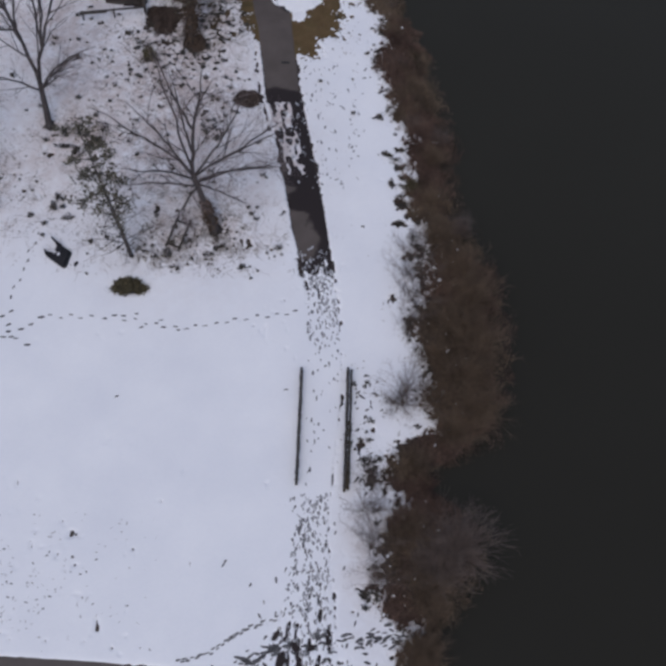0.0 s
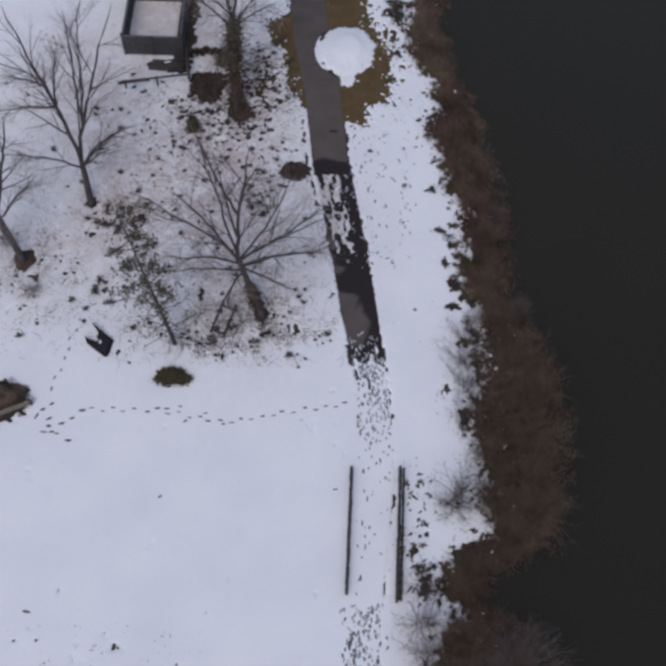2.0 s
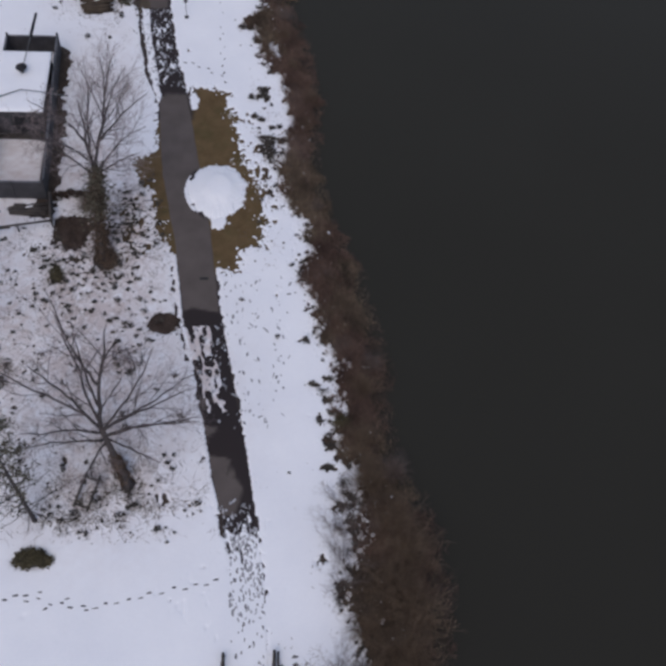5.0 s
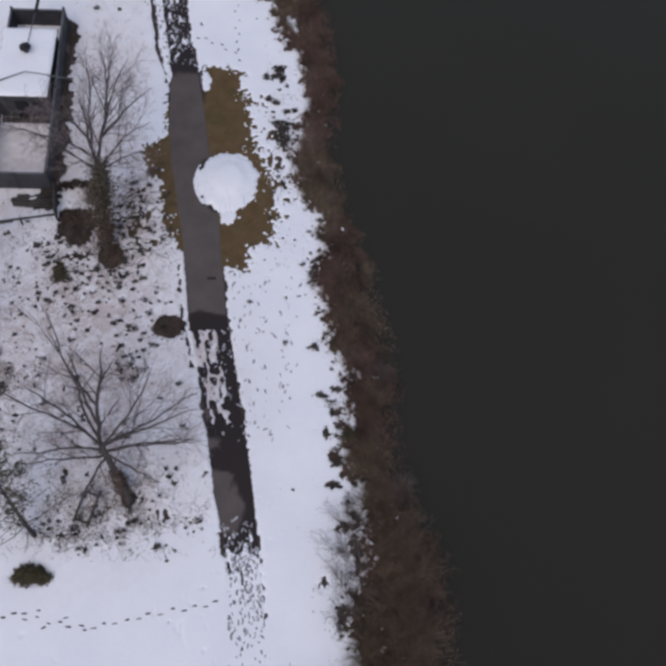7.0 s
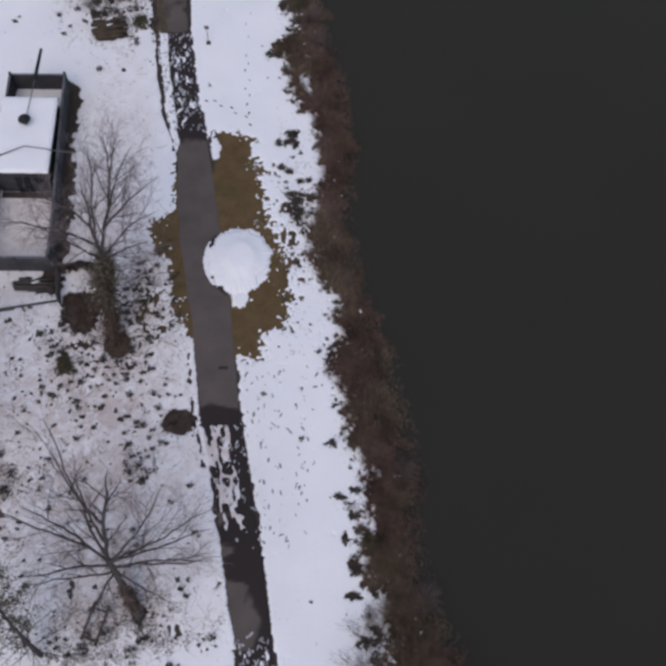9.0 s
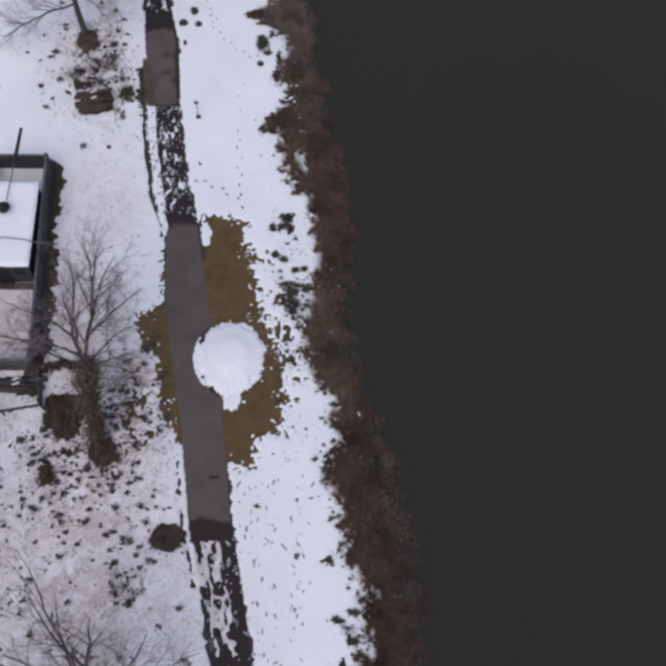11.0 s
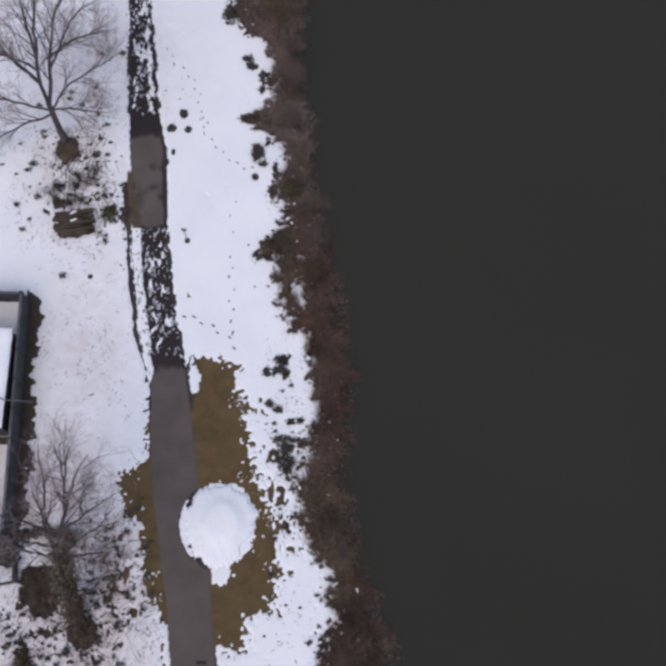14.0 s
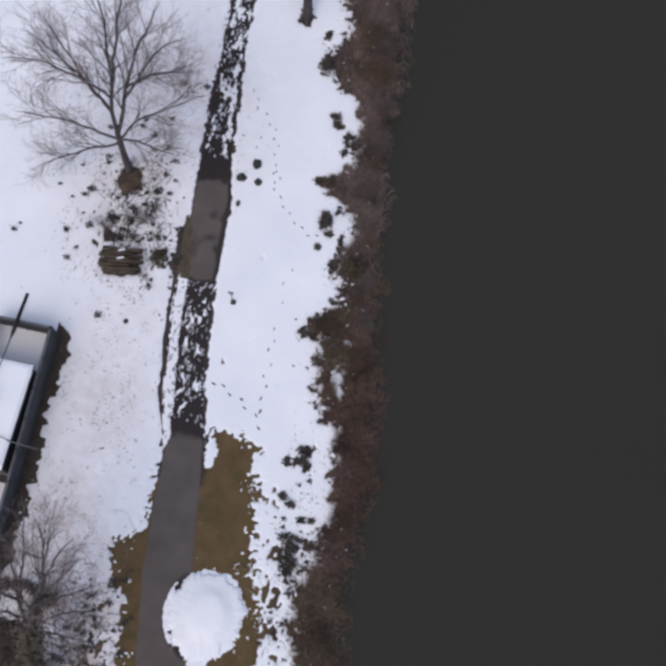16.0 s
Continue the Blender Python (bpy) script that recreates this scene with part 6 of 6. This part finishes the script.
# ---- path railings ----
def railing(x0, y0, x1, y1, label, wide, mossy):
    """Low posts with rough top rails, a second rail set back where it is wide, and growth over the south half."""
    r = thing("railing", 0, 0, 0, label, "railing", "path railings")
    n = 5
    for k in range(n + 1):
        f = k / n
        x, y = x0 + (x1 - x0) * f, y0 + (y1 - y0) * f
        part("post", box(bmesh.new(), x - 0.08, y - 0.08, -0.15, x + 0.08, y + 0.08, 0.64, 0.015, 0.012), M["darkwood"], r)
    for side, z, w in ((0.0, 0.50, 0.105),) + (((0.22, 0.44, 0.075),) if wide else ()) + ((0.0, 0.22, 0.04),):
        for k in range(n):
            f0, f1 = k / n, (k + 1) / n
            ax, ay, bx, by = x0 + (x1 - x0) * f0 + side, y0 + (y1 - y0) * f0 + 0.084, x0 + (x1 - x0) * f1 + side, y0 + (y1 - y0) * f1 - 0.084
            if side:
                ay, by = ay - 0.082, by + 0.082
            t, pts, radii = Tubes(), [], []
            for m in range(7):
                g = m / 6
                bow = math.sin(g * math.pi) * random.uniform(-0.01, 0.03)
                pts.append(Vector((ax + (bx - ax) * g + bow, ay + (by - ay) * g, z + 0.03 * math.sin(3 * g + k))))
                radii.append(w * random.uniform(0.82, 1.2))
            t.add(pts, radii, 6)
            t.object("rail", M["darkwood"], r)
    if mossy:
        verts, faces = [], []
        for k in range(150):
            f = random.random() ** 1.4 * 0.55
            leaf_cloud(verts, faces, Vector((x0 + (x1 - x0) * f + random.uniform(0.0, 0.26), y0 + (y1 - y0) * f, 0.42 + 0.1 * random.random())), 0.16, 7, 0.06)
        leaves_object("creeper", verts, faces, M["bush"], r, "dark withered creeper over the rails")


random.seed(71)
railing(0.92, -30.9, 1.03, -23.45, "dark weathered low wooden railing beside snowy path", False, False)
railing(3.76, -31.25, 3.94, -23.35, "dark weathered low railing with creeper on lake side", True, True)


# ---- small things ----
def bench():
    """A dark slatted garden frame lying tilted in the snow."""
    b = thing("garden_frame", -7.5, -13.45, 0, "dark wooden frame leaning in the snow", "frame", turn=70)
    for y in (-0.45, 0.45):
        rod((-1.1, y, 0.1), (1.1, y, 0.75), 0.085, 6).object("rail", M["darkwood"], b)
        rod((1.0, y, 0.0), (1.0, y, 0.72), 0.05, 6).object("leg", M["darkwood"], b)
    for x in (-0.9, 0.75):
        z = 0.43 + x * 0.295
        part("slat", box(bmesh.new(), x - 0.07, -0.5, z, x + 0.07, 0.5, z + 0.05, 0.008), M["darkwood"], b)


bench()


def prism(points, z0, z1, inset=0.03):
    """A flat block over an outline, its upper rim drawn in a little."""
    bm = bmesh.new()
    cx0, cy0 = sum(p[0] for p in points) / len(points), sum(p[1] for p in points) / len(points)
    rings = []
    for z, k in ((z0, 1.0), (z1 - inset, 1.0), (z1, 1 - inset * 2)):
        rings.append([bm.verts.new((cx0 + (x - cx0) * k, cy0 + (y - cy0) * k, z)) for x, y in points])
    n = len(points)
    for a, b in zip(rings, rings[1:]):
        for k in range(n):
            bm.faces.new((a[k], a[(k + 1) % n], b[(k + 1) % n], b[k]))
    bm.faces.new(rings[-1])
    bm.faces.new(list(reversed(rings[0])))
    bmesh.ops.recalc_face_normals(bm, faces=bm.faces)
    return bm


def dark_bench():
    """A black bench on its back: a rounded seat, two pointed arms and a loose foot board."""
    b = thing("bench", -15.15, -15.2, 0.02, "black garden bench lying in the snow", "bench")
    part("seat", prism([(-0.95, -0.21), (-0.06, -0.88), (0.24, -1.10), (0.40, -1.12), (0.54, -0.88), (0.62, -0.34), (0.70, 0.07), (0.03, 0.57), (-0.34, 0.60), (-0.40, 0.20), (-0.18, 0.10), (-0.42, -0.13)], 0.0, 0.24), M["black"], b)
    part("arm", prism([(-1.15, 0.26), (-0.99, -0.18), (-0.44, -0.11), (-0.80, 0.0), (-1.02, 0.12)], 0.03, 0.34), M["black"], b)
    part("arm", prism([(-0.85, 1.27), (-0.30, 0.80), (0.0, 0.60), (-0.36, 0.63), (-0.52, 0.86)], 0.03, 0.34), M["black"], b)
    part("back", prism([(0.10, -0.80), (0.36, -0.94), (0.52, -0.30), (0.56, 0.02), (0.20, 0.30)], 0.244, 0.36), M["black"], b)
    part("foot", prism([(0.94, -0.85), (1.11, -0.54), (1.24, -0.66), (1.06, -1.0)], 0.0, 0.14), M["black"], b)
    bm = bmesh.new()
    bmesh.ops.create_icosphere(bm, subdivisions=2, radius=1)
    for v in bm.verts:
        n = 1 + 0.5 * noise.noise(v.co * 2.1)
        v.co = Vector((v.co.x * 0.09 * n - 0.12, v.co.y * 0.14 * n - 0.12, 0.25 + max(v.co.z, -0.3) * 0.05))
    part("snow_cap", bm, M["snow"], b, "small white snow cap", True)


dark_bench()


def sign_post(x, y):
    s = thing("sign_post", x, y, 0, "thin dark sign post standing in the snow", "sign post")
    rod((0, 0, -0.1), (0, 0, 1.75), 0.03, 8).object("pole", M["metal"], s)
    part("panel", box(bmesh.new(), -0.16, -0.02, 1.6, 0.16, 0.02, 1.95, 0.01), M["metal"], s)
    part("base", box(bmesh.new(), -0.16, -0.16, 0.0, 0.16, 0.16, 0.14, 0.03), M["stone"], s)


sign_post(-3.14, 28.9)


def boulder(x, y, rx, ry, h, label):
    bm = bmesh.new()
    bmesh.ops.create_icosphere(bm, subdivisions=2, radius=1)
    for v in bm.verts:
        n = 1 + 0.35 * noise.noise(v.co * 1.6 + Vector((x, y, 0)))
        v.co = Vector((v.co.x * rx * n * 0.88, v.co.y * ry * n * 0.88, max(v.co.z, -0.2) * h * n))
    ob = part("boulder", bm, M["stone"])
    ob.matrix_basis = pose(x, y, 0.03)
    tagged(ob, label, "boulder", "boulders in the snow")


boulder(-3.9, 38.35, 0.34, 0.42, 0.35, "dark boulder showing through the snow")
boulder(-4.65, 37.2, 0.40, 0.36, 0.3, "dark boulder beside the asphalt path")
boulder(-3.55, 37.1, 0.30, 0.30, 0.28, "small dark boulder in the snow")
boulder(-4.45, 35.4, 0.16, 0.28, 0.2, "small dark boulder in the snow")
boulder(-9.25, 26.3, 0.20, 0.20, 0.2, "small dark boulder in the snow")


def drain():
    d = thing("drain_cover", -0.88, 2.65, 0.024, "small dark iron drain cover in asphalt", "drain cover")
    part("frame", box(bmesh.new(), -0.30, -0.11, -0.03, 0.30, 0.11, 0.006, 0.004), M["stone"], d)
    for k in range(5):
        part("bar", box(bmesh.new(), -0.26 + k * 0.11, -0.08, 0.008, -0.20 + k * 0.11, 0.08, 0.016), M["black"], d)


drain()


def compost_bin():
    """Stacked boards round the leaf heap: pale towards the meadow, dark behind."""
    b = thing("compost_bin", -18.95, -19.75, 0.0, "weathered board compost bin with one pale sawn side", "compost bin")
    corner = Vector((0, 0, 0))
    ends = [Vector((3.0 * math.cos(math.radians(a)), 3.0 * math.sin(math.radians(a)), 0)) for a in (205, 142)]
    far = ends[0] + ends[1] * 0.75
    for start, end, mat, label in ((corner, ends[0], M["tan"], "pale sawn board"), (corner, ends[1] * 0.75, M["darkwood"], ""), (ends[0], far, M["darkwood"], ""), (ends[1] * 0.75, far, M["darkwood"], "")):
        length, turn = (end - start).length, math.degrees(math.atan2(end.y - start.y, end.x - start.x))
        for k in range(3):
            piece = part("board", box(bmesh.new(), 0.07, -0.02, 0.05 + 0.19 * k, length - 0.07, 0.02, 0.225 + 0.19 * k, 0.006), mat, b, label)
            piece.matrix_basis = pose(start.x, start.y, 0, 0, 0, turn)
    for p in (corner, ends[0], ends[1] * 0.75, far):
        part("post", box(bmesh.new(), p.x - 0.06, p.y - 0.06, -0.1, p.x + 0.06, p.y + 0.06, 0.66, 0.01), M["darkwood"], b)


compost_bin()
